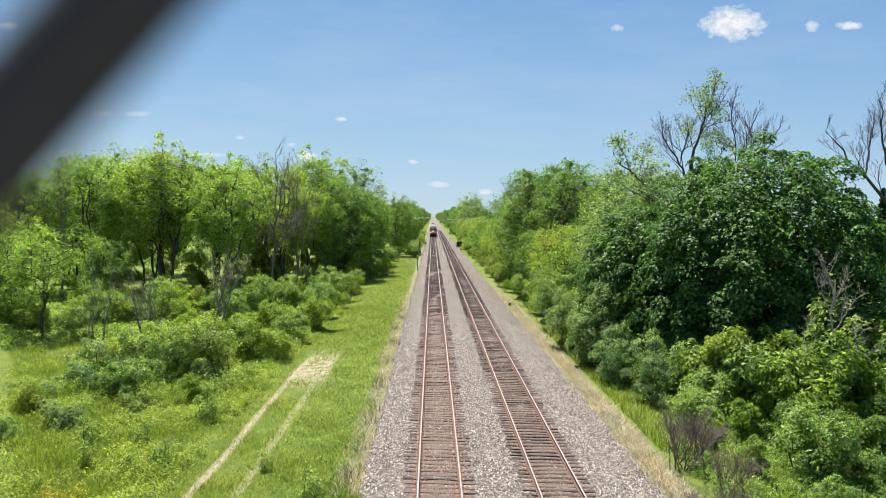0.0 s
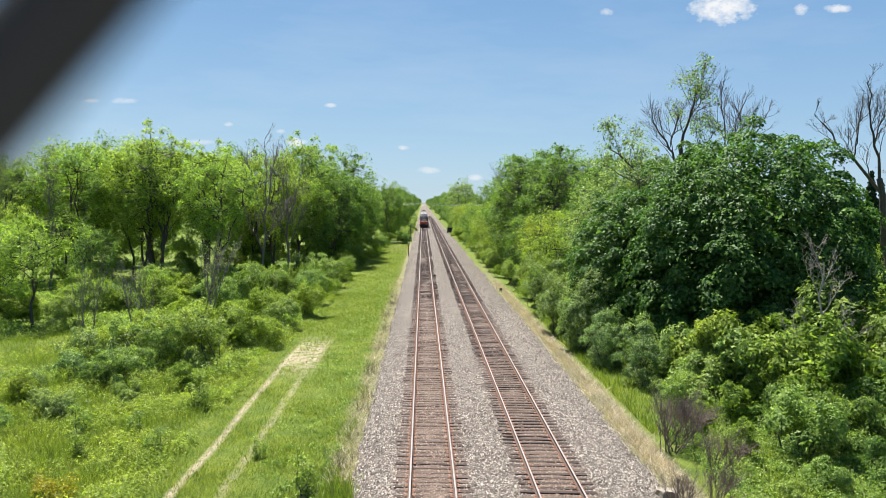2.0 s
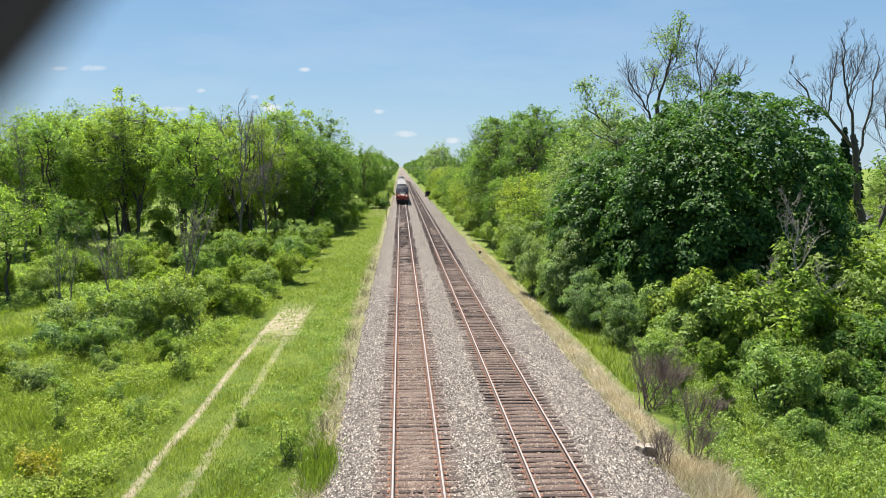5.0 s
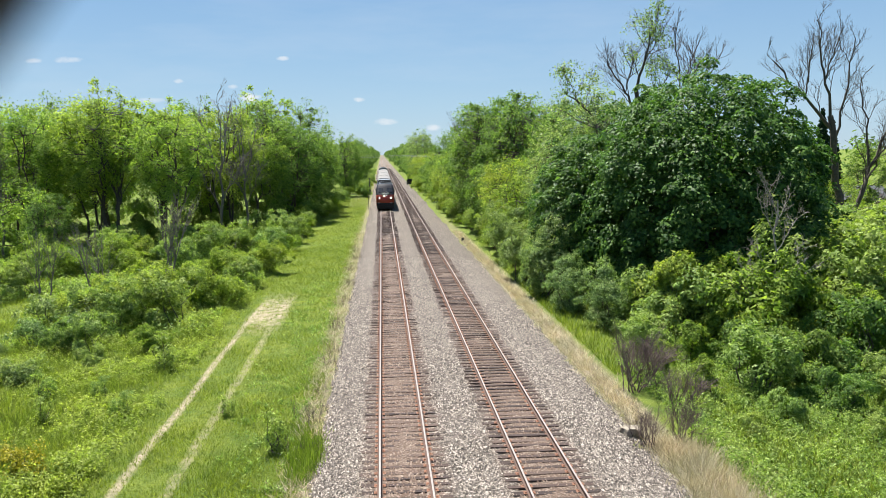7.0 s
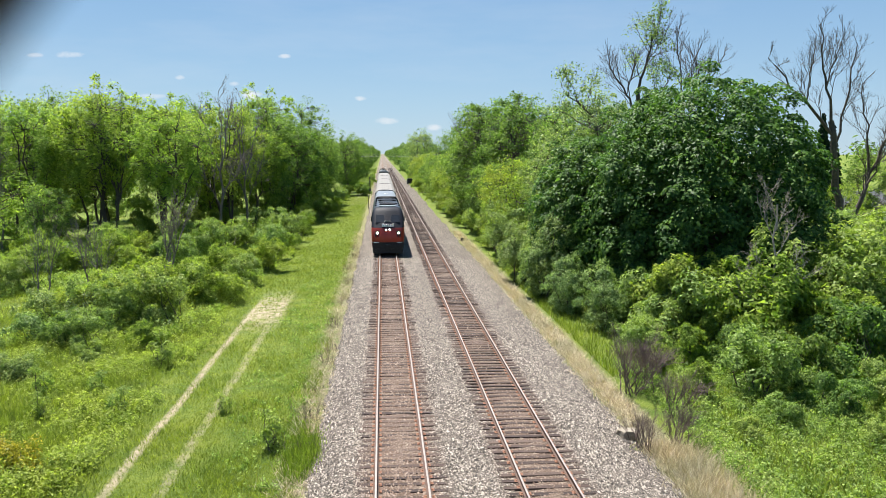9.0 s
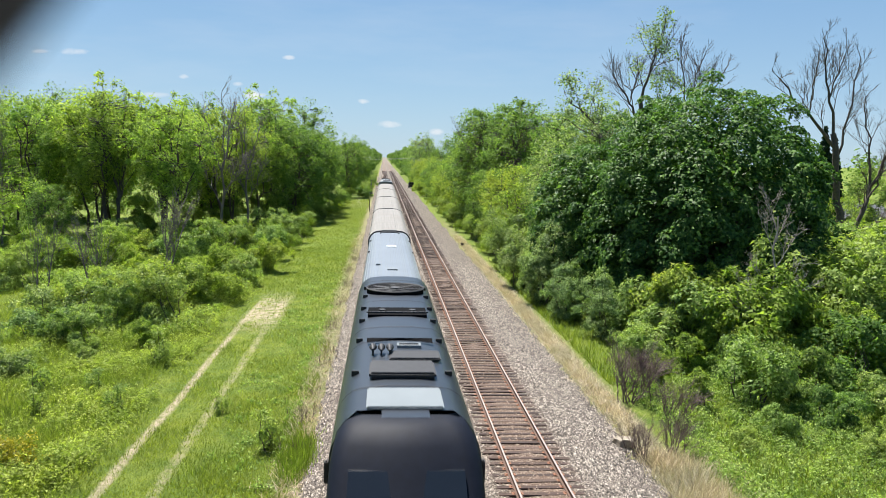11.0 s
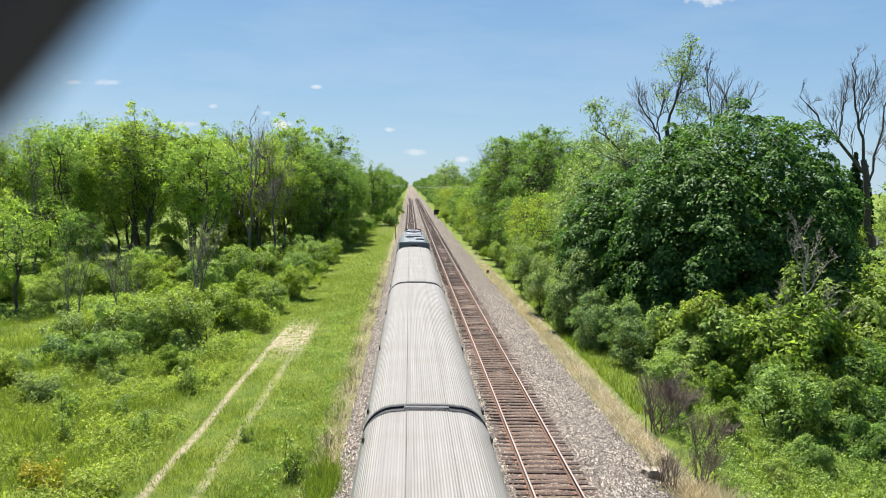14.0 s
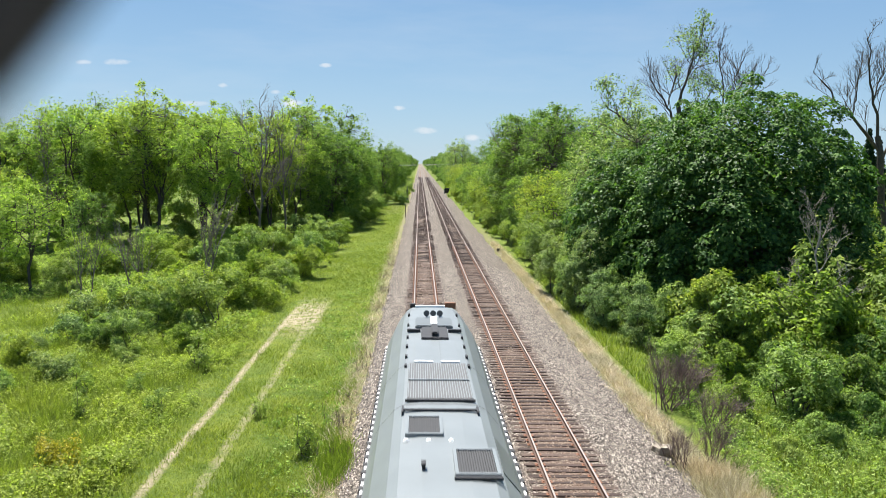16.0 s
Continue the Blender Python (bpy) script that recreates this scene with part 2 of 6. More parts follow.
def ballast_stone(name):
    """Crushed stone, grey to pink, rusty beside the rails, with shade painted into the gaps."""
    m, t, p = nodes_of(name)
    v = place_of(t)
    vo = t.nodes.new("ShaderNodeTexVoronoi")
    vo.inputs["Scale"].default_value = 13.0
    t.links.new(v, vo.inputs["Vector"])
    tone = t.nodes.new("ShaderNodeSeparateColor")
    t.links.new(vo.outputs["Color"], tone.inputs[0])
    c = ramp(t, tone.outputs[0], [(0.0, (0.08, 0.066, 0.053)), (0.4, (0.205, 0.173, 0.143)), (0.8, (0.35, 0.308, 0.26)), (1.0, (0.48, 0.435, 0.38))])
    # shade between the stones, put into the colour towards each cell's rim
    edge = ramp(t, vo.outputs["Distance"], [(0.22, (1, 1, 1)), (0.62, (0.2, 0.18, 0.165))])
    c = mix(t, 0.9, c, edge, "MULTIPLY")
    big = ramp(t, noise_of(t, 0.35, 4, v), [(0.35, (0.85, 0.8, 0.77)), (0.65, (1.08, 1.06, 1.05))])
    c = mix(t, 0.8, c, big, "MULTIPLY")
    s = t.nodes.new("ShaderNodeSeparateXYZ")
    t.links.new(v, s.inputs[0])
    d1 = calc(t, "ABSOLUTE", s.outputs[0])
    d2 = calc(t, "ABSOLUTE", calc(t, "SUBTRACT", s.outputs[0], 4.222))
    near = calc(t, "MINIMUM", d1, d2)
    fac = calc(t, "MULTIPLY", calc(t, "SUBTRACT", 1.35, calc(t, "ADD", near, calc(t, "MULTIPLY", noise_of(t, 1.5, 4, v), 0.5))), 2.2)
    fac.node.use_clamp = True
    c = mix(t, calc(t, "MULTIPLY", fac, 0.62), c, (0.13, 0.082, 0.055))
    t.links.new(c, p.inputs["Base Color"])
    p.inputs["Roughness"].default_value = 0.95
    bump(t, p, vo.outputs["Distance"], -0.08)
    return m


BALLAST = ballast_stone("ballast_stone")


def loose_stone():
    m, t, p = nodes_of("loose_stone")
    v = place_of(t)
    r = t.nodes.new("ShaderNodeNewGeometry").outputs["Random Per Island"]
    c = ramp(t, r, [(0.0, (0.025, 0.02, 0.016)), (0.45, (0.09, 0.076, 0.064)), (0.75, (0.215, 0.187, 0.158)), (1.0, (0.44, 0.395, 0.34))])
    c = mix(t, 0.5, c, ramp(t, noise_of(t, 40.0, 3, v), [(0.3, (0.75, 0.72, 0.7)), (0.7, (1.05, 1.03, 1.0))]), "MULTIPLY")
    s = t.nodes.new("ShaderNodeSeparateXYZ")
    t.links.new(v, s.inputs[0])
    near = calc(t, "MINIMUM", calc(t, "ABSOLUTE", s.outputs[0]), calc(t, "ABSOLUTE", calc(t, "SUBTRACT", s.outputs[0], 4.222)))
    fac = calc(t, "MULTIPLY", calc(t, "SUBTRACT", 1.5, near), 1.5)
    fac.node.use_clamp = True
    c = mix(t, calc(t, "MULTIPLY", fac, 0.6), c, (0.15, 0.09, 0.06))
    t.links.new(c, p.inputs["Base Color"])
    p.inputs["Roughness"].default_value = 0.9
    return m


LOOSE = loose_stone()


def ground_cover():
    """Grass, weeds, the two wheel ruts, dry verges beside the ballast and bare patches."""
    m, t, p = nodes_of("ground_cover")
    v = place_of(t)
    s = t.nodes.new("ShaderNodeSeparateXYZ")
    t.links.new(v, s.inputs[0])
    x, y = s.outputs[0], s.outputs[1]
    n_big, n_mid, n_fine = noise_of(t, 0.12, 4, v), noise_of(t, 0.9, 5, v), noise_of(t, 9.0, 5, v, 0.75)
    grass = ramp(t, n_fine, [(0.25, (0.06, 0.08, 0.016)), (0.5, (0.118, 0.155, 0.028)), (0.75, (0.19, 0.23, 0.05))])
    grass = mix(t, 0.8, grass, ramp(t, n_mid, [(0.35, (0.6, 0.72, 0.62)), (0.65, (1.2, 1.12, 0.95))]), "MULTIPLY")
    grass = mix(t, 0.7, grass, ramp(t, n_big, [(0.35, (0.85, 0.95, 0.9)), (0.65, (1.12, 1.05, 0.9))]), "MULTIPLY")
    soil = ramp(t, n_fine, [(0.25, (0.22, 0.175, 0.115)), (0.75, (0.42, 0.35, 0.25))])
    straw = ramp(t, n_fine, [(0.25, (0.13, 0.095, 0.072)), (0.75, (0.33, 0.255, 0.2))])
    wob = calc(t, "ADD", calc(t, "MULTIPLY", calc(t, "SUBTRACT", n_mid, 0.5), 0.07), calc(t, "MULTIPLY", calc(t, "SUBTRACT", n_fine, 0.5), 0.35))
    xw = calc(t, "ADD", x, wob)

    def band(centre, half, soft):
        d = calc(t, "ABSOLUTE", calc(t, "SUBTRACT", xw, centre))
        f = calc(t, "DIVIDE", calc(t, "SUBTRACT", half + soft, d), soft)
        f.node.use_clamp = True
        return f

    def upto(far, soft):
        f = calc(t, "DIVIDE", calc(t, "SUBTRACT", far, y), soft)
        f.node.use_clamp = True
        return f

    rough_edge = ramp(t, noise_of(t, 2.2, 5, v, 0.7), [(0.38, (0, 0, 0)), (0.58, (1, 1, 1))])
    ruts = calc(t, "MULTIPLY", calc(t, "MAXIMUM", calc(t, "MULTIPLY", band(-9.2, 0.05, 0.22), calc(t, "ADD", calc(t, "MULTIPLY", rough_edge, 0.55), 0.45)), calc(t, "MULTIPLY", band(-7.45, 0.1, 0.2), calc(t, "MULTIPLY", rough_edge, 0.5))), upto(61.0, 3.0))
    pad_y = calc(t, "DIVIDE", calc(t, "SUBTRACT", 8.0, calc(t, "ABSOLUTE", calc(t, "SUBTRACT", y, 55.5))), 5.0)
    pad_y.node.use_clamp = True
    pad = calc(t, "MULTIPLY", calc(t, "MULTIPLY", band(-8.2, 0.9, 0.6), pad_y), rough_edge)
    c = mix(t, calc(t, "MAXIMUM", ruts, calc(t, "MULTIPLY", pad, 1.0)), grass, soil)
    verge = calc(t, "MULTIPLY", calc(t, "MULTIPLY", band(9.3, 0.4, 0.6), upto(150.0, 70.0)), calc(t, "ADD", calc(t, "MULTIPLY", rough_edge, 0.5), 0.45))
    verge_l = calc(t, "MULTIPLY", calc(t, "MULTIPLY", band(-3.2, 0.3, 0.7), rough_edge), 0.8)
    c = mix(t, calc(t, "MAXIMUM", verge, verge_l), c, straw)
    pad2 = calc(t, "DIVIDE", calc(t, "SUBTRACT", 26.0, calc(t, "ABSOLUTE", calc(t, "SUBTRACT", y, 188.0))), 10.0)
    pad2.node.use_clamp = True
    c = mix(t, calc(t, "MULTIPLY", calc(t, "MULTIPLY", band(-5.2, 1.6, 0.8), pad2), calc(t, "MULTIPLY", rough_edge, 0.6)), c, (0.27, 0.23, 0.16))
    t.links.new(c, p.inputs["Base Color"])
    p.inputs["Roughness"].default_value = 0.95
    p.inputs["Specular IOR Level"].default_value = 0.15
    bump(t, p, n_fine, 0.12)
    return m


GROUND = ground_cover()


# ---- builders ----
def mesh_of(name, verts, faces, mats=(), smooth=False):
    me = bpy.data.meshes.new(name)
    me.from_pydata([tuple(v) for v in verts], [], [tuple(f) for f in faces])
    for m in mats:
        me.materials.append(m)
    if smooth:
        me.polygons.foreach_set("use_smooth", [True] * len(me.polygons))
    me.update()
    return me


def quads_mesh(name, verts, mats):
    """A mesh of loose faces; verts is an array of faces x corners x 3."""
    n, size = verts.shape[:2]
    me = bpy.data.meshes.new(name)
    me.vertices.add(n * size)
    me.vertices.foreach_set("co", np.ascontiguousarray(verts, dtype=np.float32).ravel())
    me.loops.add(n * size)
    me.loops.foreach_set("vertex_index", np.arange(n * size, dtype=np.int32))
    me.polygons.add(n)
    me.polygons.foreach_set("loop_start", np.arange(0, n * size, size, dtype=np.int32))
    me.polygons.foreach_set("loop_total", np.full(n, size, dtype=np.int32))
    for m in mats:
        me.materials.append(m)
    me.update(calc_edges=True)
    return me


def under(name, me, parent, label=""):
    ob = new(name, me)
    ob.parent = parent
    return tagged(ob, label)


def part(name, bm, material, parent, label=""):
    me = bpy.data.meshes.new(name)
    bm.to_mesh(me)
    bm.free()
    me.materials.append(material)
    return under(name, me, parent, label)


def box(bm, x0, x1, y0, y1, z0, z1, bevel=0.0):
    r = bmesh.ops.create_cube(bm, size=1.0, matrix=Matrix.Translation(((x0 + x1) / 2, (y0 + y1) / 2, (z0 + z1) / 2)) @ Matrix.Diagonal((x1 - x0, y1 - y0, z1 - z0, 1)))
    if bevel:
        es = {e for v in r["verts"] for e in v.link_edges}
        bmesh.ops.bevel(bm, geom=list(es), offset=bevel, segments=2, affect="EDGES")
    return bm


def boxes(*rows, bevel=0.0):
    bm = bmesh.new()
    for r in rows:
        box(bm, *r, bevel=bevel)
    return bm


def rod(bm, a, b, r0, r1=None, n=8):
    a, b = Vector(a), Vector(b)
    d = b - a
    m = Matrix.Translation((a + b) / 2) @ d.to_track_quat("Z", "Y").to_matrix().to_4x4()
    bmesh.ops.create_cone(bm, cap_ends=True, segments=n, radius1=r0, radius2=r0 if r1 is None else r1, depth=d.length, matrix=m)
    return bm


def loft(rings, close=False, cap=True):
    """Faces between rings of equal length."""
    verts = [v for r in rings for v in r]
    n, faces = len(rings[0]), []
    for i in range(len(rings) - 1):
        for j in range(n if close else n - 1):
            k = (j + 1) % n
            faces.append((i * n + j, i * n + k, (i + 1) * n + k, (i + 1) * n + j))
    if cap:
        faces.append(tuple(range(n - 1, -1, -1)))
        faces.append(tuple(range((len(rings) - 1) * n, len(rings) * n)))
    return verts, faces


def thing(name, label, category, group="", kind=""):
    return tagged(new(name), label, category, group, kind)


def leaf_quads(rng, centres, radii, count, size, up=0.75, flat=1.0, tri=False):
    """Leaves spread over the outer half of each clump, facing out and up."""
    k = len(centres)
    idx = np.repeat(np.arange(k), count)
    n = len(idx)
    d = rng.normal(size=(n, 3))
    d[:, 2] += 0.35
    d /= np.linalg.norm(d, axis=1)[:, None]
    reach = rng.uniform(0.5, 1.08, n) ** 0.7 * np.where(rng.random(n) < 0.12, 1.35, 1.0)
    off = d * (radii[idx] * reach)[:, None]
    off[:, 2] *= flat
    pos = centres[idx] + off
    nrm = d * 0.7 + np.array([0, 0, up]) + rng.normal(scale=0.45, size=(n, 3))
    nrm /= np.linalg.norm(nrm, axis=1)[:, None]
    a = np.cross(nrm, rng.normal(size=(n, 3)))
    a /= np.linalg.norm(a, axis=1)[:, None]
    b = np.cross(nrm, a)
    s = (size * rng.uniform(0.6, 1.3, n))[:, None]
    a, b, dip = a * s, b * s * 0.55, nrm * s * 0.18
    if tri:
        return np.stack([pos - a - b, pos + b * 2.2 + dip, pos + a - b], axis=1)
    return np.stack([pos - a - dip, pos - b + dip, pos + a - dip, pos + b + dip], axis=1)


def crown_clumps(rng, rx, ry, rz, z0, count, clump, lump=0.25, inner=0.35):
    """Clump centres through the outer part of an uneven ellipsoid crown."""
    d = rng.normal(size=(count, 3))
    d /= np.linalg.norm(d, axis=1)[:, None]
    ph = rng.uniform(0, 6.28, 4)
    wob = 1 + lump * (np.sin(3 * np.arctan2(d[:, 1], d[:, 0]) + ph[0]) * 0.5 + np.sin(4 * d[:, 2] + ph[1]) * 0.4 + np.sin(7 * d[:, 0] + ph[2]) * 0.4)
    f = rng.uniform(inner, 1.0, count) ** 0.6 * wob
    c = d * f[:, None] * np.array([rx, ry, rz])
    c[:, 2] += z0
    return c, clump * rng.uniform(0.4, 1.5, count)


def tube(verts, faces, pts, radii, n=6):
    """One tapered, bent limb."""
    base = len(verts)
    for i, (p, r) in enumerate(zip(pts, radii)):
        d = (pts[min(i + 1, len(pts) - 1)] - pts[max(i - 1, 0)]).normalized()
        u = d.orthogonal().normalized()
        w = d.cross(u)
        for k in range(n):
            a = 2 * math.pi * k / n
            verts.append(p + (u * math.cos(a) + w * math.sin(a)) * r)
    for i in range(len(pts) - 1):
        for k in range(n):
            j = (k + 1) % n
            faces.append((base + i * n + k, base + i * n + j, base + (i + 1) * n + j, base + (i + 1) * n + k))


def bent(rng, a, b, r0, r1, verts, faces, sway=0.08, steps=5, n=6):
    a, b = Vector(a), Vector(b)
    ln = (b - a).length
    pts = [a.lerp(b, i / steps) + Vector(rng.normal(size=3)) * (sway * ln * (0 < i < steps)) * 0.5 for i in range(steps + 1)]
    tube(verts, faces, pts, [r0 + (r1 - r0) * i / steps for i in range(steps + 1)], n)
    return pts


def branching(rng, start, way, length, radius, level, verts, faces, spread=0.6, keep=None, lift=0.25):
    """A limb with smaller limbs, down to twigs."""
    end = start + way * length
    pts = bent(rng, start, end, radius, radius * 0.55, verts, faces, 0.07, 4 if level > 1 else 3, 7 if level > 3 else (5 if level > 1 else 3))
    if keep is not None and level in (1, 2):
        keep.append(end)
    if level == 0:
        return
    kids = 2 + int(rng.random() < 0.75) + (1 if level <= 2 else 0)
    for i in range(kids):
        p = pts[-1] if i < 2 else pts[max(1, int(rng.integers(1, len(pts))))]
        w = (way + Vector(rng.normal(size=3)) * spread * 0.62 + Vector((0, 0, lift))).normalized()
        branching(rng, p, w, length * rng.uniform(0.58, 0.82), radius * rng.uniform(0.5, 0.62), level - 1, verts, faces, spread, keep, lift)


# ---- large structure ----
def ground_height(x, y):
    """Height of the ground against the rail tops."""
    left = np.interp(x, [-4000, -60, -22, -12, -6, -3.2, -2.4, 0], [-1.9, -1.9, -1.6, -1.25, -1.05, -0.95, -0.75, -0.6])
    right = np.interp(x, [0, 6.6, 7.4, 10, 14, 30, 60, 4000], [-0.6, -0.8, -0.98, -1.1, -1.4, -1.7, -1.9, -1.9])
    z = np.where(x < 2, left, right)
    far = np.clip((np.abs(x - 2) - 9.5) / 6, 0, 1)
    return z + far * 0.14 * (np.sin(x * 0.7 + y * 0.31) + np.sin(y * 0.53 - x * 0.4 + 1.3)) * np.clip(1 - (np.abs(x) - 100) / 200, 0, 1)


def ground():
    xs = np.concatenate([[-4000, -1500, -600, -300, -150], np.arange(-100, -30, 5), np.arange(-30, 34, 1.0), np.arange(35, 101, 5), [150, 300, 600, 1500, 4000]])
    ys = np.concatenate([[-400, -100, -30], np.arange(0, 80, 1.5), np.arange(80, 260, 6), [300, 360, 450, 600, 800, 1100, 1600, 2500, 4600]])
    gx, gy = np.meshgrid(xs, ys)
    gz = ground_height(gx, gy)
    v = np.stack([gx, gy, gz], -1).reshape(-1, 3)
    nx = len(xs)
    f = [(j * nx + i, j * nx + i + 1, (j + 1) * nx + i + 1, (j + 1) * nx + i) for j in range(len(ys) - 1) for i in range(nx - 1)]
    ob = new("ground", mesh_of("ground", v, f, [GROUND], True))
    tagged(ob, "green grass and weeds with two pale wheel ruts and dry straw verges", "ground", kind="structure")


def ballast_bed():
    xs = [-3.1, -2.75, -2.3, -1.75, -1.3, -0.75, 0, 0.75, 1.3, 1.8, 2.1, 2.45, 2.9, 3.47, 4.22, 4.97, 5.5, 6.0, 6.8, 7.8, 8.9]
    zs = [-1.05, -0.72, -0.42, -0.24, -0.19, -0.195, -0.18, -0.195, -0.19, -0.24, -0.27, -0.24, -0.19, -0.2, -0.185, -0.2, -0.19, -0.24, -0.45, -0.78, -1.12]
    ys = np.concatenate([np.arange(-60, 0, 6), np.arange(0, 90, 0.75), np.arange(90, 300, 5), [320, 400, 600, 900, 1500, 2600, 4500]])
    rng = np.random.default_rng(4)
    verts, n = [], len(xs)
    for y in ys:
        for i, (x, z) in enumerate(zip(xs, zs)):
            e = 0.0 if 0 < i < n - 1 else rng.normal() * 0.12
            verts.append((x + e, y, z + rng.normal() * 0.015))
    f = [(j * n + i, j * n + i + 1, (j + 1) * n + i + 1, (j + 1) * n + i) for j in range(len(ys) - 1) for i in range(n - 1)]
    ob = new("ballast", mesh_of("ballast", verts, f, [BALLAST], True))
    tagged(ob, "grey and pinkish crushed stone ballast, rusty beside the rails", "ballast", kind="structure")
    return xs, zs


def loose_ballast(xs, zs):
    """Stones lying on the bed where it is nearest."""
    rng = np.random.default_rng(8)
    n = 115000
    x = rng.uniform(-2.95, 9.0, n)
    y = 17 + rng.uniform(0, 1, n) ** 1.9 * 60
    z = np.interp(x, xs, zs)
    for c in (0.0, 4.222):
        inside = np.abs(x - c) < 1.25
        keep = rng.random(n) < (0.8 if c == 0.0 else 0.35)
        x = np.where(inside & ~keep, np.where(c == 0.0, 2.1 + rng.normal(size=n) * 0.45, 6.6 + rng.normal(size=n) * 0.5), x)
    z = np.interp(x, xs, zs) + 0.01
    s = rng.uniform(0.022, 0.052, n)
    shape = np.array([(1, 0, -0.3), (0, 1, -0.3), (-1, 0, -0.3), (0, -1, -0.3), (0.1, 0.1, 0.75)], float)
    tri = np.array([(0, 1, 4), (1, 2, 4), (2, 3, 4), (3, 0, 4)])
    v = shape[None] * s[:, None, None] * rng.uniform(0.55, 1.4, (n, 5, 1)) + rng.normal(size=(n, 5, 3)) * 0.25 * s[:, None, None]
    a = rng.uniform(0, 6.28, n)
    ca, sa = np.cos(a)[:, None], np.sin(a)[:, None]
    w = np.stack([v[..., 0] * ca - v[..., 1] * sa + x[:, None], v[..., 0] * sa + v[..., 1] * ca + y[:, None], v[..., 2] + z[:, None]], -1)
    me = bpy.data.meshes.new("loose_stones")
    me.vertices.add(n * 5)
    me.vertices.foreach_set("co", w.astype(np.float32).ravel())
    idx = (tri[None] + 5 * np.arange(n)[:, None, None]).reshape(-1)
    me.loops.add(len(idx))
    me.loops.foreach_set("vertex_index", idx.astype(np.int32))
    me.polygons.add(n * 4)
    me.polygons.foreach_set("loop_start", np.arange(0, n * 12, 3, dtype=np.int32))
    me.polygons.foreach_set("loop_total", np.full(n * 4, 3, dtype=np.int32))
    me.materials.append(LOOSE)
    me.update(calc_edges=True)
    tagged(new("loose_stones", me), "loose pale grey and pink crushed stones", "gravel", kind="stuff")


TIE_STEP = 0.47


def railway_track(cx, label, seed):
    """Two rails on wooden ties."""
    rng = np.random.default_rng(seed)
    tr = thing("railway_track", label, "railway track", "railway tracks")
    tr.location = (cx, 0, 0)
    for side in (-1, 1):
        x = side * 0.7525
        prof = [(-0.075, -0.16), (0.075, -0.16), (0.075, -0.145), (0.012, -0.125), (0.012, -0.045), (0.036, -0.035), (0.036, -0.006), (0.028, 0.0), (-0.028, 0.0), (-0.036, -0.006), (-0.036, -0.035), (-0.012, -0.045), (-0.012, -0.125), (-0.075, -0.145)]
        rings = [[(x + px, y, pz) for px, pz in prof] for y in (-60, 20, 80, 200, 600, 1500, 4500)]
        v, f = loft(rings, True)
        me = mesh_of("rail", v, f, [RAILRUST, RAILTOP])
        n = len(prof)
        for i, poly in enumerate(me.polygons):
            if i < len(f) - 2 and i % n == 7:
                poly.material_index = 1
        under("rail", me, tr, "steel rail, rusty with a polished top")
    # shared tie shapes
    shapes = []
    for k in range(5):
        bm = boxes((-1.3, 1.3, -0.11, 0.11, -0.33, -0.165), bevel=0.012)
        for w in bm.verts:
            w.co += Vector((rng.normal() * 0.02, rng.normal() * 0.006, rng.normal() * 0.004))
        me = bpy.data.meshes.new("tie")
        bm.to_mesh(me)
        bm.free()
        me.materials.append(TIE)
        shapes.append(me)
    y = 14.0
    for i in range(300):
        t = under("tie", shapes[int(rng.integers(5))], tr)
        t.matrix_basis = pose(rng.normal() * 0.04, y + rng.normal() * 0.015, rng.normal() * 0.006, 0, 0, rng.normal() * 0.7)
        y += TIE_STEP
    q = []
    for k in range(1, 90):
        yy, w = 14.0 - k * TIE_STEP, 0.11
        q.append([(-1.3, yy - w, -0.165), (1.3, yy - w, -0.165), (1.3, yy + w, -0.165), (-1.3, yy + w, -0.165)])
    while y < 520:
        w = 0.11
        q.append([(-1.3, y - w, -0.165), (1.3, y - w, -0.165), (1.3, y + w, -0.165), (-1.3, y + w, -0.165)])
        q.append([(-1.3, y - w, -0.3), (1.3, y - w, -0.3), (1.3, y - w, -0.165), (-1.3, y - w, -0.165)])
        y += TIE_STEP
    tagged(under("far_ties", quads_mesh("far_ties", np.array(q), [TIE]), tr), "weathered wooden ties", kind="stuff")
    # tie plates with their spikes: the nearest one by one, the rest joined
    def plate(bm, x, yy):
        box(bm, x - 0.17, x + 0.17, yy - 0.09, yy + 0.09, -0.168, -0.152)
        for sx in (-0.1, 0.1):
            box(bm, x + sx - 0.02, x + sx + 0.02, yy - 0.03, yy + 0.03, -0.152, -0.125)

    bm = bmesh.new()
    plate(bm, 0.0, 0.0)
    one = bpy.data.meshes.new("tie_plate")
    bm.to_mesh(one)
    bm.free()
    one.materials.append(RUST)
    bm = bmesh.new()
    for i in range(170):
        yy = 14.0 + i * TIE_STEP
        for x in (-0.7525, 0.7525):
            if i < 75:
                under("tie_plate", one, tr).location = (x, yy, 0)
            else:
                plate(bm, x, yy)
    tagged(part("far_plates", bm, RUST, tr, "rusty tie plates and spikes"), kind="stuff")


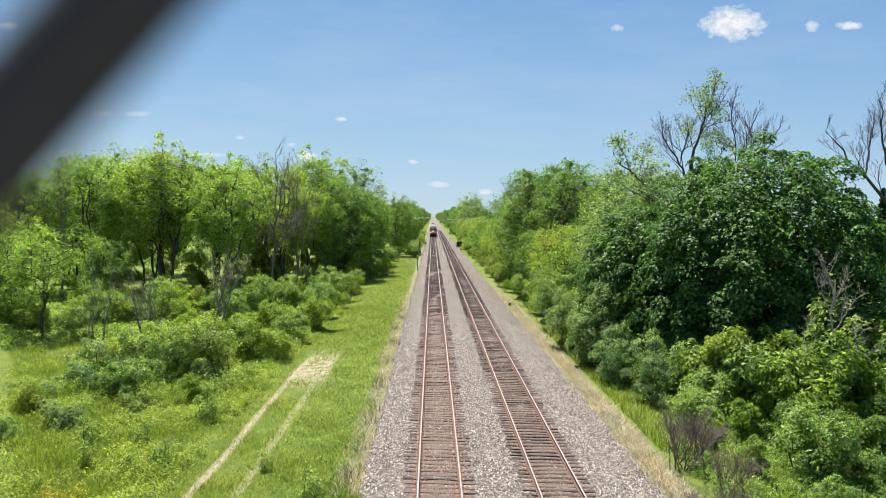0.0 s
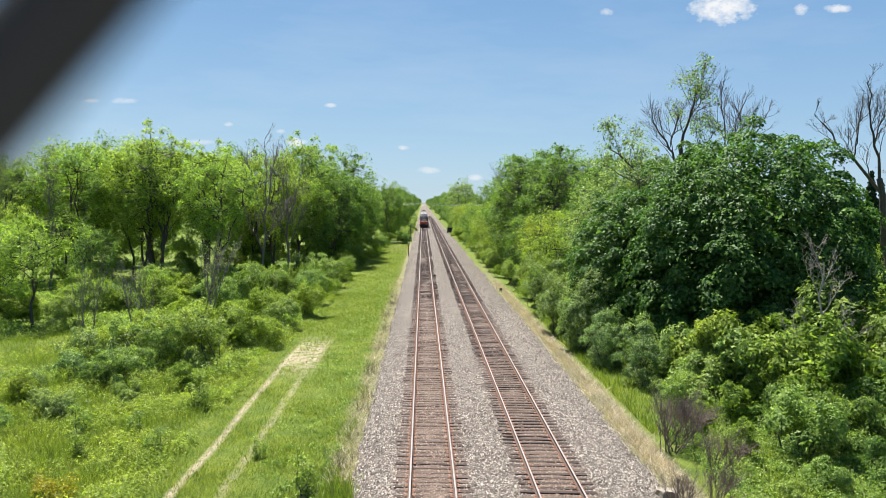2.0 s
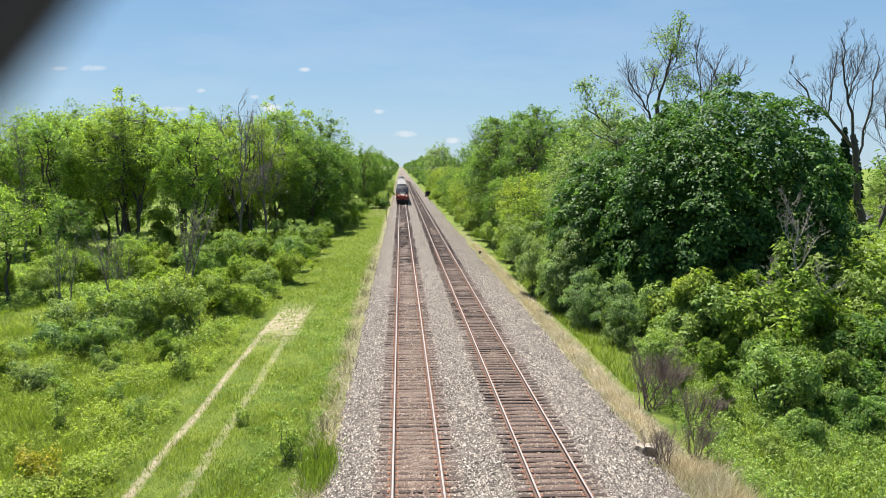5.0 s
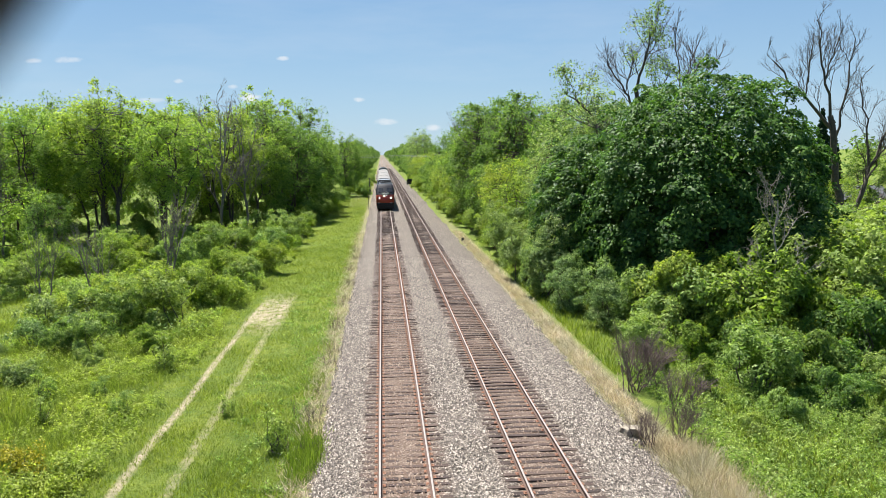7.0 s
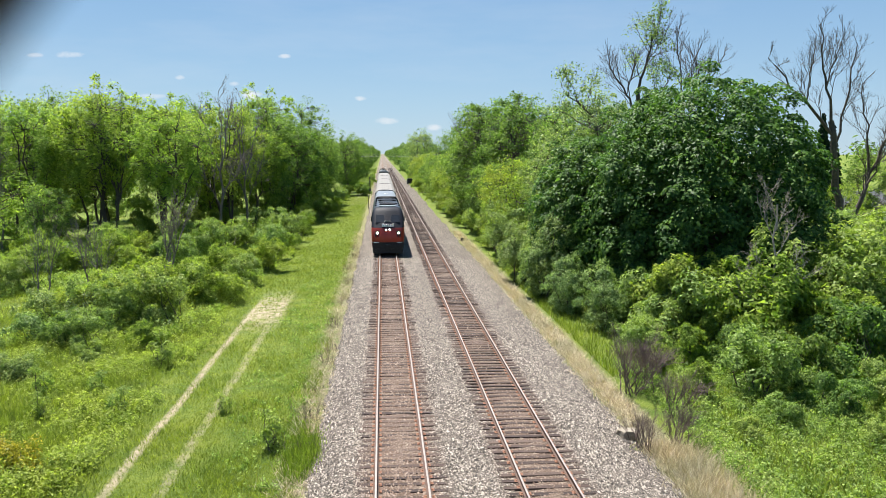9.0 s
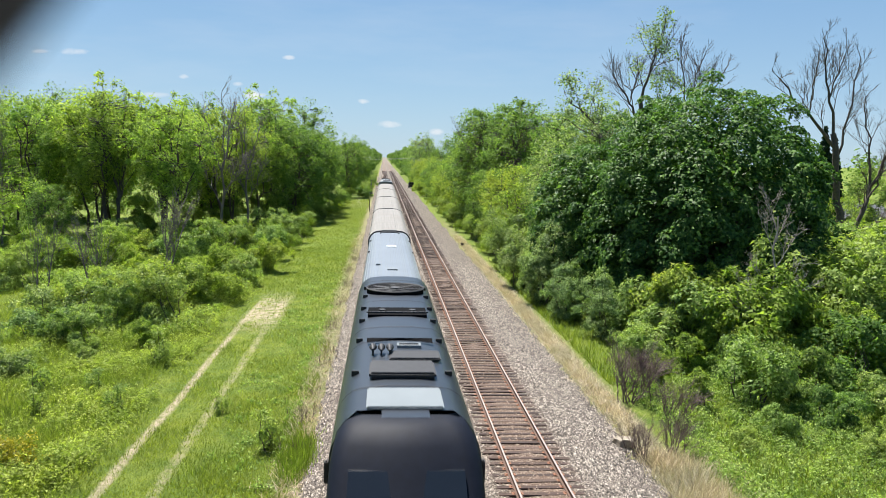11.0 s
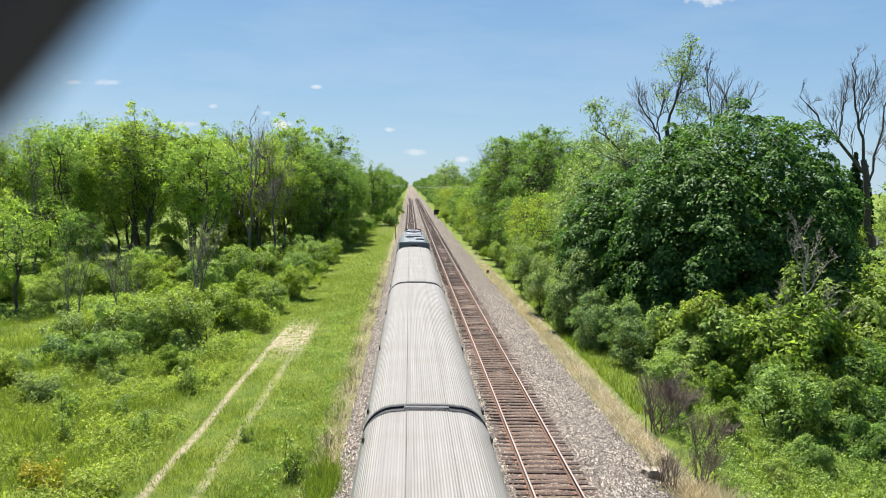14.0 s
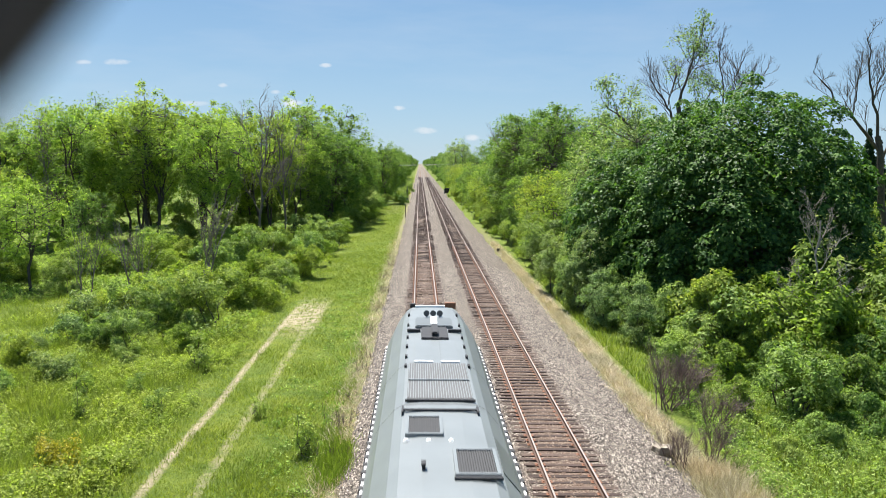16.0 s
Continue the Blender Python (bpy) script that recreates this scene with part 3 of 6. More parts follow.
# ---- trees ----
def spray_leaves(rng, centres, radii, axes, count, size, droop=0.5, thick=0.16, loose=0.4, tri=True):
    """Leaves laid over small drooping umbrellas, one at each twig's end."""
    idx = np.repeat(np.arange(len(centres)), count)
    n = len(idx)
    ax = axes[idx]
    u = np.cross(ax, rng.normal(size=(n, 3)))
    u /= np.linalg.norm(u, axis=1)[:, None] + 1e-9
    f = np.sqrt(rng.random(n)) * np.where(rng.random(n) < 0.1, 1.3, 1.0)
    r = radii[idx]
    pos = centres[idx] + u * (f * r)[:, None] + ax * ((-droop * f * f + rng.normal(size=n) * thick) * r)[:, None]
    nrm = ax + u * (droop * 1.3 * f)[:, None] + rng.normal(scale=loose, size=(n, 3))
    nrm /= np.linalg.norm(nrm, axis=1)[:, None]
    a = u + rng.normal(scale=0.7, size=(n, 3))
    a -= nrm * (a * nrm).sum(1)[:, None]
    a /= np.linalg.norm(a, axis=1)[:, None] + 1e-9
    b = np.cross(nrm, a)
    s = (size * rng.uniform(0.6, 1.35, n))[:, None]
    a, b, dip = a * s, b * s * 0.58, nrm * s * 0.2
    if tri:
        return np.stack([pos - a - b, pos - a + b, pos + a - dip], axis=1)
    return np.stack([pos - a - dip, pos - b + dip, pos + a - dip, pos + b + dip], axis=1)


def outward(rng, c, middle, rise):
    """The way each spray faces: out from the crown's middle, and up."""
    d = c - np.array(middle)
    d /= np.linalg.norm(d, axis=1)[:, None] + 1e-9
    d = d * 0.75 + np.array([0, 0, rise]) + rng.normal(scale=0.18, size=d.shape)
    return d / np.linalg.norm(d, axis=1)[:, None]


def crown_tree(name, label, rng, height, rx, low, leaf, mat, sprays=120, per=80, spray=0.95, trunks=1, inner=0.3, lump=0.2, rise=0.9, droop=0.35, girth=0.014):
    """Trunks that fork into limbs; branches reach to sprays of leaves through an uneven crown."""
    t = thing(name, label, "tree", "trees")
    rz = (height - low) / 2
    zc = low + rz
    c, r = crown_clumps(rng, rx, rx, rz, zc, sprays, spray, lump, inner)
    ax = outward(rng, c, (0, 0, zc - rz * 0.5), rise)
    stems = []
    for k in range(trunks):
        verts, faces = [], []
        turn = 6.28 * k / trunks + rng.uniform(0, 1)
        off = Vector((math.cos(turn), math.sin(turn), 0)) * (0.45 if trunks > 1 else 0.0)
        r0 = girth * height / (1 + 0.22 * (trunks - 1))
        top = off * rx * 1.0 + Vector((rng.normal() * 0.4, rng.normal() * 0.4, zc + rz * 0.45))
        stem = bent(rng, off + Vector((0, 0, -0.3)), top, r0, r0 * 0.3, verts, faces, 0.03, 8, 8)
        under("trunk", mesh_of("trunk", verts, faces, [BARK], True), t)
        stems.append((stem, r0))
    verts, faces, nodes = [], [], []
    tips = c[rng.choice(len(c), min(len(c), 11), replace=False)]
    for k, tip in enumerate(tips):
        stem, r0 = stems[k % len(stems)]
        p = stem[3 + int(rng.integers(0, 4))]
        limb = bent(rng, p, p.lerp(Vector(tip), 0.9), r0 * 0.42, r0 * 0.12, verts, faces, 0.12, 5, 5)
        nodes += limb[1:]
    nodes += [p for stem, r0 in stems for p in stem[4:]]
    spots = np.array([tuple(p) for p in nodes])
    for q in c:
        p = nodes[int(np.argmin(((spots - q) ** 2).sum(1) + 3.0 * np.maximum(0, spots[:, 2] - q[2])))]
        bent(rng, p, Vector(q), 0.0028 * height, 0.008, verts, faces, 0.12, 3, 3)
    under("branchwork", mesh_of("branchwork", verts, faces, [BARK]), t)
    under("crown", quads_mesh("crown", spray_leaves(rng, c, r, ax, per, leaf, droop, 0.34, 0.5), [mat]), t)
    return t


def maple_tree(label, rng, height, rx, outer=560, per=62, leaf=0.15, rosette=0.62):
    """A dense dome of drooping leaf rosettes, down to the ground, over a shaded heart."""
    t = thing("maple_tree", label, "tree", "trees")
    verts, faces = [], []
    stem = bent(rng, (0, 0, -0.3), (0.3, 0.2, height * 0.8), 0.34, 0.08, verts, faces, 0.03, 8, 9)
    under("trunk", mesh_of("trunk", verts, faces, [BARK], True), t)

    def dome(count, f0, f1, size):
        k = np.arange(count) + 0.5
        up = 1 - 1.5 * k / count
        a = k * 2.399963 + rng.normal(size=count) * 0.25
        flat = np.maximum(0.0, 1 - up * up) ** 0.4
        d = np.stack([np.cos(a) * flat, np.sin(a) * flat, up], -1)
        wob = 1 + 0.05 * np.sin(3 * a + 1.0) * flat + 0.06 * np.sin(5 * a + 6 * up) + rng.normal(size=count) * 0.055
        zc = height * 0.44
        c = d * (rng.uniform(f0, f1, count) * wob)[:, None] * np.array([rx, rx, height - zc])
        c[:, 2] = np.where(up < 0, d[:, 2] * zc * 1.25, c[:, 2]) + zc
        c[:, 2] = np.maximum(c[:, 2], 0.5 + rng.random(count) * 0.6)
        return c, size * rng.uniform(0.6, 1.45, count)

    shell_c, shell_r = dome(outer, 0.92, 1.04, rosette)
    mid_c, mid_r = dome(outer // 2, 0.74, 0.92, rosette * 1.25)
    heart_c, heart_r = dome(outer // 5, 0.35, 0.72, rosette * 2.4)
    v2, f2 = [], []
    for q in mid_c[::3]:
        bent(rng, stem[2 + int(rng.integers(0, 5))], Vector(q), 0.07, 0.015, v2, f2, 0.08, 4, 4)
    under("branchwork", mesh_of("branchwork", v2, f2, [BARK]), t)
    mid = (0, 0, height * 0.3)
    leaves = [spray_leaves(rng, shell_c, shell_r, outward(rng, shell_c, mid, 0.85), per, leaf, 0.6, 0.1, 0.28, False),
              spray_leaves(rng, mid_c, mid_r, outward(rng, mid_c, mid, 0.6), per // 2, leaf * 1.15, 0.6, 0.2, 0.35, False),
              spray_leaves(rng, heart_c, heart_r, outward(rng, heart_c, mid, 0.3), per // 2, leaf * 2.2, 0.3, 0.3, 0.5, False)]
    under("crown", quads_mesh("crown", np.concatenate(leaves), [MAPLE]), t)
    return t


def bare_tree(name, label, rng, height, levels, spread, mat, leaf_mat=None, stems=1, lean=0.1, leaf=0.2, lift=0.25, radius=0.02, r_leaf=0.9, per=26, leafing=0.45):
    t = thing(name, label, "tree", "trees")
    ends = []
    for k in range(stems):
        w = Vector((rng.normal() * lean, rng.normal() * lean, 1)).normalized()
        s = Vector((rng.normal() * 0.4 * (stems > 1), rng.normal() * 0.4 * (stems > 1), -0.3))
        r0, ln = height * radius, height * (0.36 if levels > 4 else 0.42)
        verts, faces = [], []
        pts = bent(rng, s, s + w * ln, r0, r0 * 0.6, verts, faces, 0.05, 6, 8)
        under("trunk", mesh_of("trunk", verts, faces, [mat], True), t)
        for i in range(5):
            p = pts[-1] if i < 3 else pts[3 + i % 3]
            v = (w + Vector(rng.normal(size=3)) * spread * 0.7 + Vector((0, 0, lift))).normalized()
            verts, faces = [], []
            branching(rng, p, v, ln * rng.uniform(0.55, 0.78), r0 * (0.55 if i < 3 else 0.4), levels - 1, verts, faces, spread, ends, lift)
            under("limb", mesh_of("limb", verts, faces, [mat], True), t)
    if leaf_mat:
        e = np.array([tuple(p) for p in ends])
        e = e[rng.random(len(e)) < leafing]
        under("foliage", quads_mesh("foliage", leaf_quads(rng, e, np.full(len(e), r_leaf), per, leaf), [leaf_mat]), t)
    return t


def limbed_tree(name, label, rng, mat, limbs, twigs=9, levels=2, reach=2.6, leaf_mat=None, leafy_limbs=(), per=30, leaf=0.1, fine=0.038):
    """A tree of a few great limbs, each (parent, how far up it, dx, dy, dz, thickness), with twigs growing from their outer parts."""
    t = thing(name, label, "tree", "trees")
    lines, ends = [], []
    for k, (mother, f, dx, dy, dz, r0) in enumerate(limbs):
        start = Vector((0, 0, -0.3)) if mother < 0 else lines[mother][min(len(lines[mother]) - 1, int(f * (len(lines[mother]) - 1)))]
        end = start + Vector((dx, dy, dz))
        verts, faces = [], []
        pts = bent(rng, start, end, r0, r0 * (0.62 if mother < 0 else 0.3), verts, faces, 0.03, 9, 8)
        lines.append(pts)
        if mother >= 0:
            way = (end - start).normalized()
            tip = []
            for i in range(twigs):
                g = 0.25 + 0.75 * i / (twigs - 1)
                p = pts[min(9, int(g * 9 + rng.random() * 0.6))]
                w = (way * 0.8 + Vector(rng.normal(size=3)) * 0.5 + Vector((0, 0, 0.35))).normalized()
                branching(rng, p, w, reach * (1.15 - 0.65 * g) * rng.uniform(0.7, 1.2), max(fine, r0 * 0.34 * (1.2 - g)), levels, verts, faces, 0.6, tip, 0.2)
            if k in leafy_limbs:
                ends += tip
        under("trunk" if mother < 0 else "limb", mesh_of("limb", verts, faces, [mat], True), t)
    if leaf_mat:
        e = np.array([tuple(p) for p in ends])
        under("foliage", quads_mesh("foliage", spray_leaves(rng, e, np.full(len(e), 0.75), outward(rng, e, e.mean(0), 0.6), per, leaf, 0.3, 0.3, 0.6), [leaf_mat]), t)
    return t


def shrub(name, label, rng, rx, ry, height, leaf, mat, sprays=110, per=60, spray=0.4, stems=9, category="bush", lump=0.3, droop=0.5, lobes=9):
    """Stems fanning out to leaf sprays over an uneven mound."""
    t = thing(name, label, category, "bushes")
    lobe, size = crown_clumps(rng, rx * 0.7, ry * 0.7, height * 0.42, height * 0.4, lobes, 0.42 * min(rx, ry, height), lump, 0.55)
    which = rng.integers(0, lobes, sprays)
    d = rng.normal(size=(sprays, 3))
    d[:, 2] = np.abs(d[:, 2]) * 0.9 - 0.15
    d /= np.linalg.norm(d, axis=1)[:, None]
    c = lobe[which] + d * (np.maximum(size[which], spray) * rng.uniform(0.75, 1.05, sprays))[:, None]
    r = spray * rng.uniform(0.5, 1.4, sprays)
    c[:, 2] = np.maximum(c[:, 2], spray * (0.3 + 0.5 * rng.random(len(c))))
    ax = d * 0.8 + np.array([0, 0, 0.75])
    ax /= np.linalg.norm(ax, axis=1)[:, None]
    verts, faces = [], []
    for i in rng.choice(len(c), min(stems, len(c)), replace=False):
        bent(rng, (rng.normal() * rx * 0.2, rng.normal() * ry * 0.2, -0.15), c[i], 0.016 * height ** 0.7, 0.006, verts, faces, 0.12, 4, 4)
    under("branchwork", mesh_of("branchwork", verts, faces, [BARK]), t)
    under("foliage", quads_mesh("foliage", spray_leaves(rng, c, r, ax, per, leaf, droop, 0.22, 0.45), [mat]), t)
    return t


def put(ob, x, y, turn=0.0, s=1.0, sz=None, dz=0.0):
    ob.matrix_basis = pose(x, y, float(ground_height(np.array(x), np.array(y))) + dz, 0, 0, turn) @ Matrix.Diagonal((s, s, sz or s, 1))
    return ob


def again(ob, x, y, turn=0.0, s=1.0, sz=None):
    keep = ob.matrix_basis.copy()
    ob.matrix_basis = Matrix()
    c = copy_thing(ob, pose(x, y, float(ground_height(np.array(x), np.array(y))), 0, 0, turn) @ Matrix.Diagonal((s, s, sz or s, 1)))
    ob.matrix_basis = keep
    return c


def spread_out(protos, spots, rng, lo=0.85, hi=1.15):
    """First each prototype takes a spot, then copies take the rest."""
    used = set()
    for i, spot in enumerate(spots):
        x, y, k = spot[:3]
        s = (spot[3] if len(spot) > 3 else 1.0) * rng.uniform(lo, hi)
        if k not in used:
            put(protos[k], x, y, rng.uniform(0, 360), s, s * rng.uniform(0.95, 1.05))
            used.add(k)
        else:
            again(protos[k], x, y, rng.uniform(0, 360), s, s * rng.uniform(0.95, 1.05))
    for k, p in enumerate(protos):
        if k not in used:
            put(p, -60 - 8 * k, 150, 0)


def left_woods():
    rng = np.random.default_rng(11)
    protos = [
        crown_tree("oak_tree", "tall tree with thin yellow-green spring leaves and dark trunk", rng, 18, 5.2, 5.2, 0.14, OAK, 170, 85, 0.95),
        crown_tree("oak_tree", "broad yellow-green tree with several dark trunks", rng, 17.5, 6.0, 5.0, 0.14, OAK, 200, 85, 0.95, 3),
        crown_tree("ash_tree", "mid-green leafy tree at the wood's edge", rng, 17.5, 4.6, 2.0, 0.14, MID, 220, 80, 0.85, 1, 0.45),
        crown_tree("ash_tree", "dense green tree reaching low over the bushes", rng, 15.5, 5.2, 0.6, 0.14, MID, 240, 80, 0.85, 2, 0.5),
    ]
    spots = [(-33, 98, 0, 1.05), (-42, 101, 1), (-27, 103, 0), (-23.5, 92, 0, 0.85), (-21, 110, 1, 1.0), (-17.5, 122, 2, 1.0), (-14.5, 130, 3, 1.08), (-13.5, 143, 2, 1.05),
             (-37, 112, 0), (-50, 100, 0), (-56, 108, 1), (-48, 116, 0), (-30, 117, 1), (-24, 124, 3), (-20, 137, 0, 1.1), (-17, 150, 2), (-62, 118, 2), (-70, 104, 0), (-40, 126, 0), (-32, 132, 2),
             (-15, 160, 3), (-14.5, 176, 2), (-22, 168, 2), (-28, 150, 0), (-19, 186, 3), (-45, 140, 2), (-60, 135, 3), (-75, 125, 2), (-80, 112, 1), (-36, 90, 3, 0.6), (-46, 88, 0, 0.7),
             (-36, 104, 1, 1.0), (-29, 109, 0, 0.95), (-24, 114, 0, 0.95), (-18, 117, 0, 0.9), (-53, 105, 1, 0.95), (-46, 108, 1, 0.95), (-64, 110, 1, 1.0), (-28, 128, 2, 1.05), (-70, 128, 3, 1.0), (-16, 137, 3, 1.05), (-12.8, 150, 3, 0.95), (-50, 130, 2, 1.05), (-62, 100, 2, 0.9), (-12.5, 167, 2, 0.9)]
    spread_out(protos, [(x, y, k, (r[0] if r else 1.0) * 0.95) for x, y, k, *r in spots], rng)
    spots2 = []
    for i in range(16):
        y = 205 + i * 14
        spots2.append((-8.6 - rng.uniform(0, 2.0), y, int(rng.integers(2, 4)), 0.85))
        if i % 2:
            spots2.append((-20 - rng.uniform(0, 8), y + 5, int(rng.integers(0, 4)), 0.95))
    for x, y, k, s in spots2:
        again(protos[k], x, y, rng.uniform(0, 360), s * rng.uniform(0.85, 1.15))
    # bare and half-bare trees among them
    b = limbed_tree("bare_tree", "thin bare grey tree with fine twigs", rng, DEADWOOD, [
        (-1, 0, 0.5, 0, 9.5, 0.17), (0, 0.95, 1.4, 0.3, 7.6, 0.1), (0, 0.9, -1.9, -0.3, 6.6, 0.09), (0, 0.6, 2.8, 0.5, 5.2, 0.07), (0, 0.5, -2.6, 0.6, 5.4, 0.07), (0, 1.0, -0.3, 0.5, 7.8, 0.08), (0, 0.75, 3.0, -0.4, 3.2, 0.05)], 10, 2, 1.7)
    put(b, -20.2, 101, 0, 1.08)
    again(b, -17.6, 106, 160, 1.0)
    again(b, -44, 97, 90, 0.9)
    k = bare_tree("sparse_tree", "slender tree with few pale leaves above the wood", rng, 19, 5, 0.45, BARK, OAK, 1, 0.08, 0.18, 0.4, 0.014, 0.9, 30, 0.3)
    put(k, -31, 95, 10, 0.85)
    s = bare_tree("dead_sapling", "small leafless sapling with leaning stems", rng, 6.5, 3, 0.5, DEADWOOD, SHRUB, 2, 0.25, 0.07, 0.3, 0.012, 0.5, 14)
    put(s, -21.5, 62, 10)
    again(s, -17.5, 64, 120, 1.25)
    again(s, -25.5, 61, 200, 0.9)
    young = crown_tree("young_tree", "young tree with light green crown", rng, 9.5, 3.3, 3.0, 0.1, OAK, 80, 80, 0.7)
    put(young, -32.5, 68, 0, 1.05)
    again(young, -37, 72, 90, 1.0)


def right_woods():
    rng = np.random.default_rng(23)
    big = maple_tree("huge dense dark green maple with layered leaf clusters", rng, 15.6, 7.8, 620, 95, 0.125, 0.78)
    put(big, 21.2, 54, 0)
    two = maple_tree("dense dark green maple at the wood's edge", rng, 12.0, 4.8, 330, 85, 0.12, 0.66)
    put(two, 15.7, 61.5, 0)
    tall = limbed_tree("half_dead_tree", "tall tree, half bare, with pale leaf clusters", rng, BARK, [
        (-1, 0, 0.6, 0, 16.4, 0.3), (0, 0.75, -6.4, -0.5, 5.8, 0.12), (0, 0.95, -2.6, 0.6, 4.0, 0.12), (0, 1.0, 1.3, -0.4, 5.2, 0.13), (0, 0.85, 3.0, 0.5, 5.0, 0.09), (3, 0.45, 1.5, 0.3, 2.2, 0.06), (2, 0.5, 0.5, -0.5, 2.6, 0.05), (0, 0.65, -3.4, 1.0, 3.4, 0.08)],
        9, 3, 1.7, SAGE, (1, 3, 4, 7), 11, 0.11)
    put(tall, 20.2, 68, 0)
    bare = limbed_tree("dead_tree", "bare grey tree with fanned limbs behind the maple", rng, BARK, [
        (-1, 0, 0.3, 0, 14.6, 0.22), (0, 0.9, 3.7, 0, 6.6, 0.1), (0, 0.95, 1.7, 0.5, 7.2, 0.09), (0, 1.0, -0.9, 0.2, 6.8, 0.08), (0, 0.85, 4.2, -0.4, 4.4, 0.06), (1, 0.4, 0.4, 0.6, 4.0, 0.05)],
        9, 3, 1.6)
    put(bare, 24.9, 69, 0)
    dead = limbed_tree("dead_tree", "tall bare dead tree with dark spreading limbs", rng, BARK, [
        (-1, 0, -2.2, 0, 14.8, 0.44), (0, 0.95, -6.6, 0.3, 7.2, 0.18), (0, 1.0, -1.9, -0.5, 8.8, 0.15), (0, 0.78, 1.9, 0.4, 10.6, 0.14), (0, 0.3, 4.8, 0.4, 11.2, 0.28), (4, 0.6, -1.0, 0.2, 8.6, 0.13), (4, 1.0, 3.2, -0.5, 4.4, 0.12), (1, 0.5, 0.8, 0.5, 4.6, 0.08), (2, 0.4, 1.6, 0.4, 5.0, 0.08), (4, 0.8, 4.2, 0.3, 1.8, 0.1), (4, 0.45, 3.6, -0.4, 6.6, 0.1)],
        10, 3, 1.7)
    put(dead, 44.4, 76, 0)
    dark_sap = limbed_tree("dead_sapling", "leafless grey sapling standing among bushes", rng, PALEWOOD, [(-1, 0, 0.2, 0, 8.6, 0.07)] + [
        (0, 0.38 + 0.07 * k, (1 if k % 2 else -1) * (2.3 - 0.2 * k), 0.5 * math.sin(4 * k), 1.1 + 0.12 * k, 0.03) for k in range(9)], 7, 2, 0.75, fine=0.013)
    put(dark_sap, 19.8, 41.2, 0, 0.97)
    protos = [
        crown_tree("willow_tree", "pale sage green tree", rng, 16, 4.2, 2.0, 0.11, SAGE, 170, 75, 0.85, 2, 0.4, droop=0.6),
        crown_tree("hedgerow_tree", "bright yellow-green tree in the hedgerow", rng, 9.5, 4.0, 0.5, 0.11, LIME, 140, 75, 0.75, 2, 0.5),
        crown_tree("hedgerow_tree", "mid-green hedgerow tree reaching to the ground", rng, 9.0, 3.6, 0.4, 0.11, MID, 140, 75, 0.75, 2, 0.5),
        crown_tree("ash_tree", "tall green ash tree", rng, 15.5, 4.5, 2.0, 0.13, MID, 200, 75, 0.85, 1, 0.45),
    ]
    spots = [(17.2, 68.5, 0, 1.0), (21.0, 72, 0, 1.05), (18.8, 66.5, 0, 0.98), (15.2, 71.5, 0, 0.95), (24.0, 70.5, 0, 0.95), (14.4, 84, 1, 1.0), (15.5, 76, 0, 0.85), (14.5, 95, 1, 1.0), (13.8, 104, 2, 1.0), (17, 108, 3, 1.15), (14.2, 119, 3, 1.05), (17.2, 116, 3, 1.15), (21.5, 106, 3, 1.15), (14, 114, 2, 0.95), (20, 96, 3, 1.05), (24, 90, 0, 1.0), (28, 74, 0, 1.05), (32, 70, 3, 0.6), (14.5, 128, 3, 1.1), (17, 135, 3, 1.2), (20, 121, 3, 1.12), (15, 146, 3, 1.1), (24, 112, 0, 1.2), (19, 155, 3, 1.15), (15.5, 168, 3, 1.1)]
    for i in range(27):
        y = 122 + i * 11
        spots.append((12.4 + rng.uniform(0, 1.6), y, int(rng.choice([1, 2, 2, 2, 0])), 1.05 if y < 300 else 1.25))
        if i % 2 == 0:
            spots.append((20 + rng.uniform(0, 8), y + 4, 3 if i % 3 else 0, 0.95))
    spread_out(protos, spots, rng)
    leafless = bare_tree("bare_tree", "bare grey tree with upright twigs", rng, 15, 5, 0.5, DEADWOOD, None, 2, 0.15, lift=0.35)
    put(leafless, 18, 116, 0, 1.15)
    again(leafless, 15.5, 122, 70, 1.1)
    again(leafless, 21.5, 112, 160, 1.1)
    # spruces and trees behind
    sp = spruce(rng)
    put(sp, 63, 115, 0)
    again(sp, 68, 121, 60, 0.9)
    for x, y, k, s in [(50, 112, 2, 0.9), (58, 100, 1, 0.8), (72, 118, 3, 0.8), (44, 108, 2, 0.8), (80, 112, 2, 1.1), (38, 104, 3, 0.75), (55, 128, 3, 0.8), (90, 125, 3, 0.9), (52, 84, 1, 0.6)]:
        again(protos[k], x, y, rng.uniform(0, 360), s)


def spruce(rng):
    t = thing("spruce_tree", "dark green spruce with drooping boughs", "tree", "trees")
    verts, faces = [], []
    tube(verts, faces, [Vector((0, 0, -0.3)), Vector((0, 0, 8)), Vector((0, 0, 17))], [0.28, 0.16, 0.03], 7)
    under("trunk", mesh_of("trunk", verts, faces, [BARK], True), t)
    n = 420
    h = rng.uniform(0.06, 1.0, n)
    a = rng.uniform(0, 6.28, n)
    r = (1 - h) * 3.4 * rng.uniform(0.4, 1.0, n)
    c = np.stack([np.cos(a) * r, np.sin(a) * r, h * 17 - r * 0.25], -1)
    under("crown", quads_mesh("crown", leaf_quads(rng, c, 0.16 + 0.4 * (1 - h), 18, 0.2, 0.2, 0.5, True), [PINE]), t)
    return t


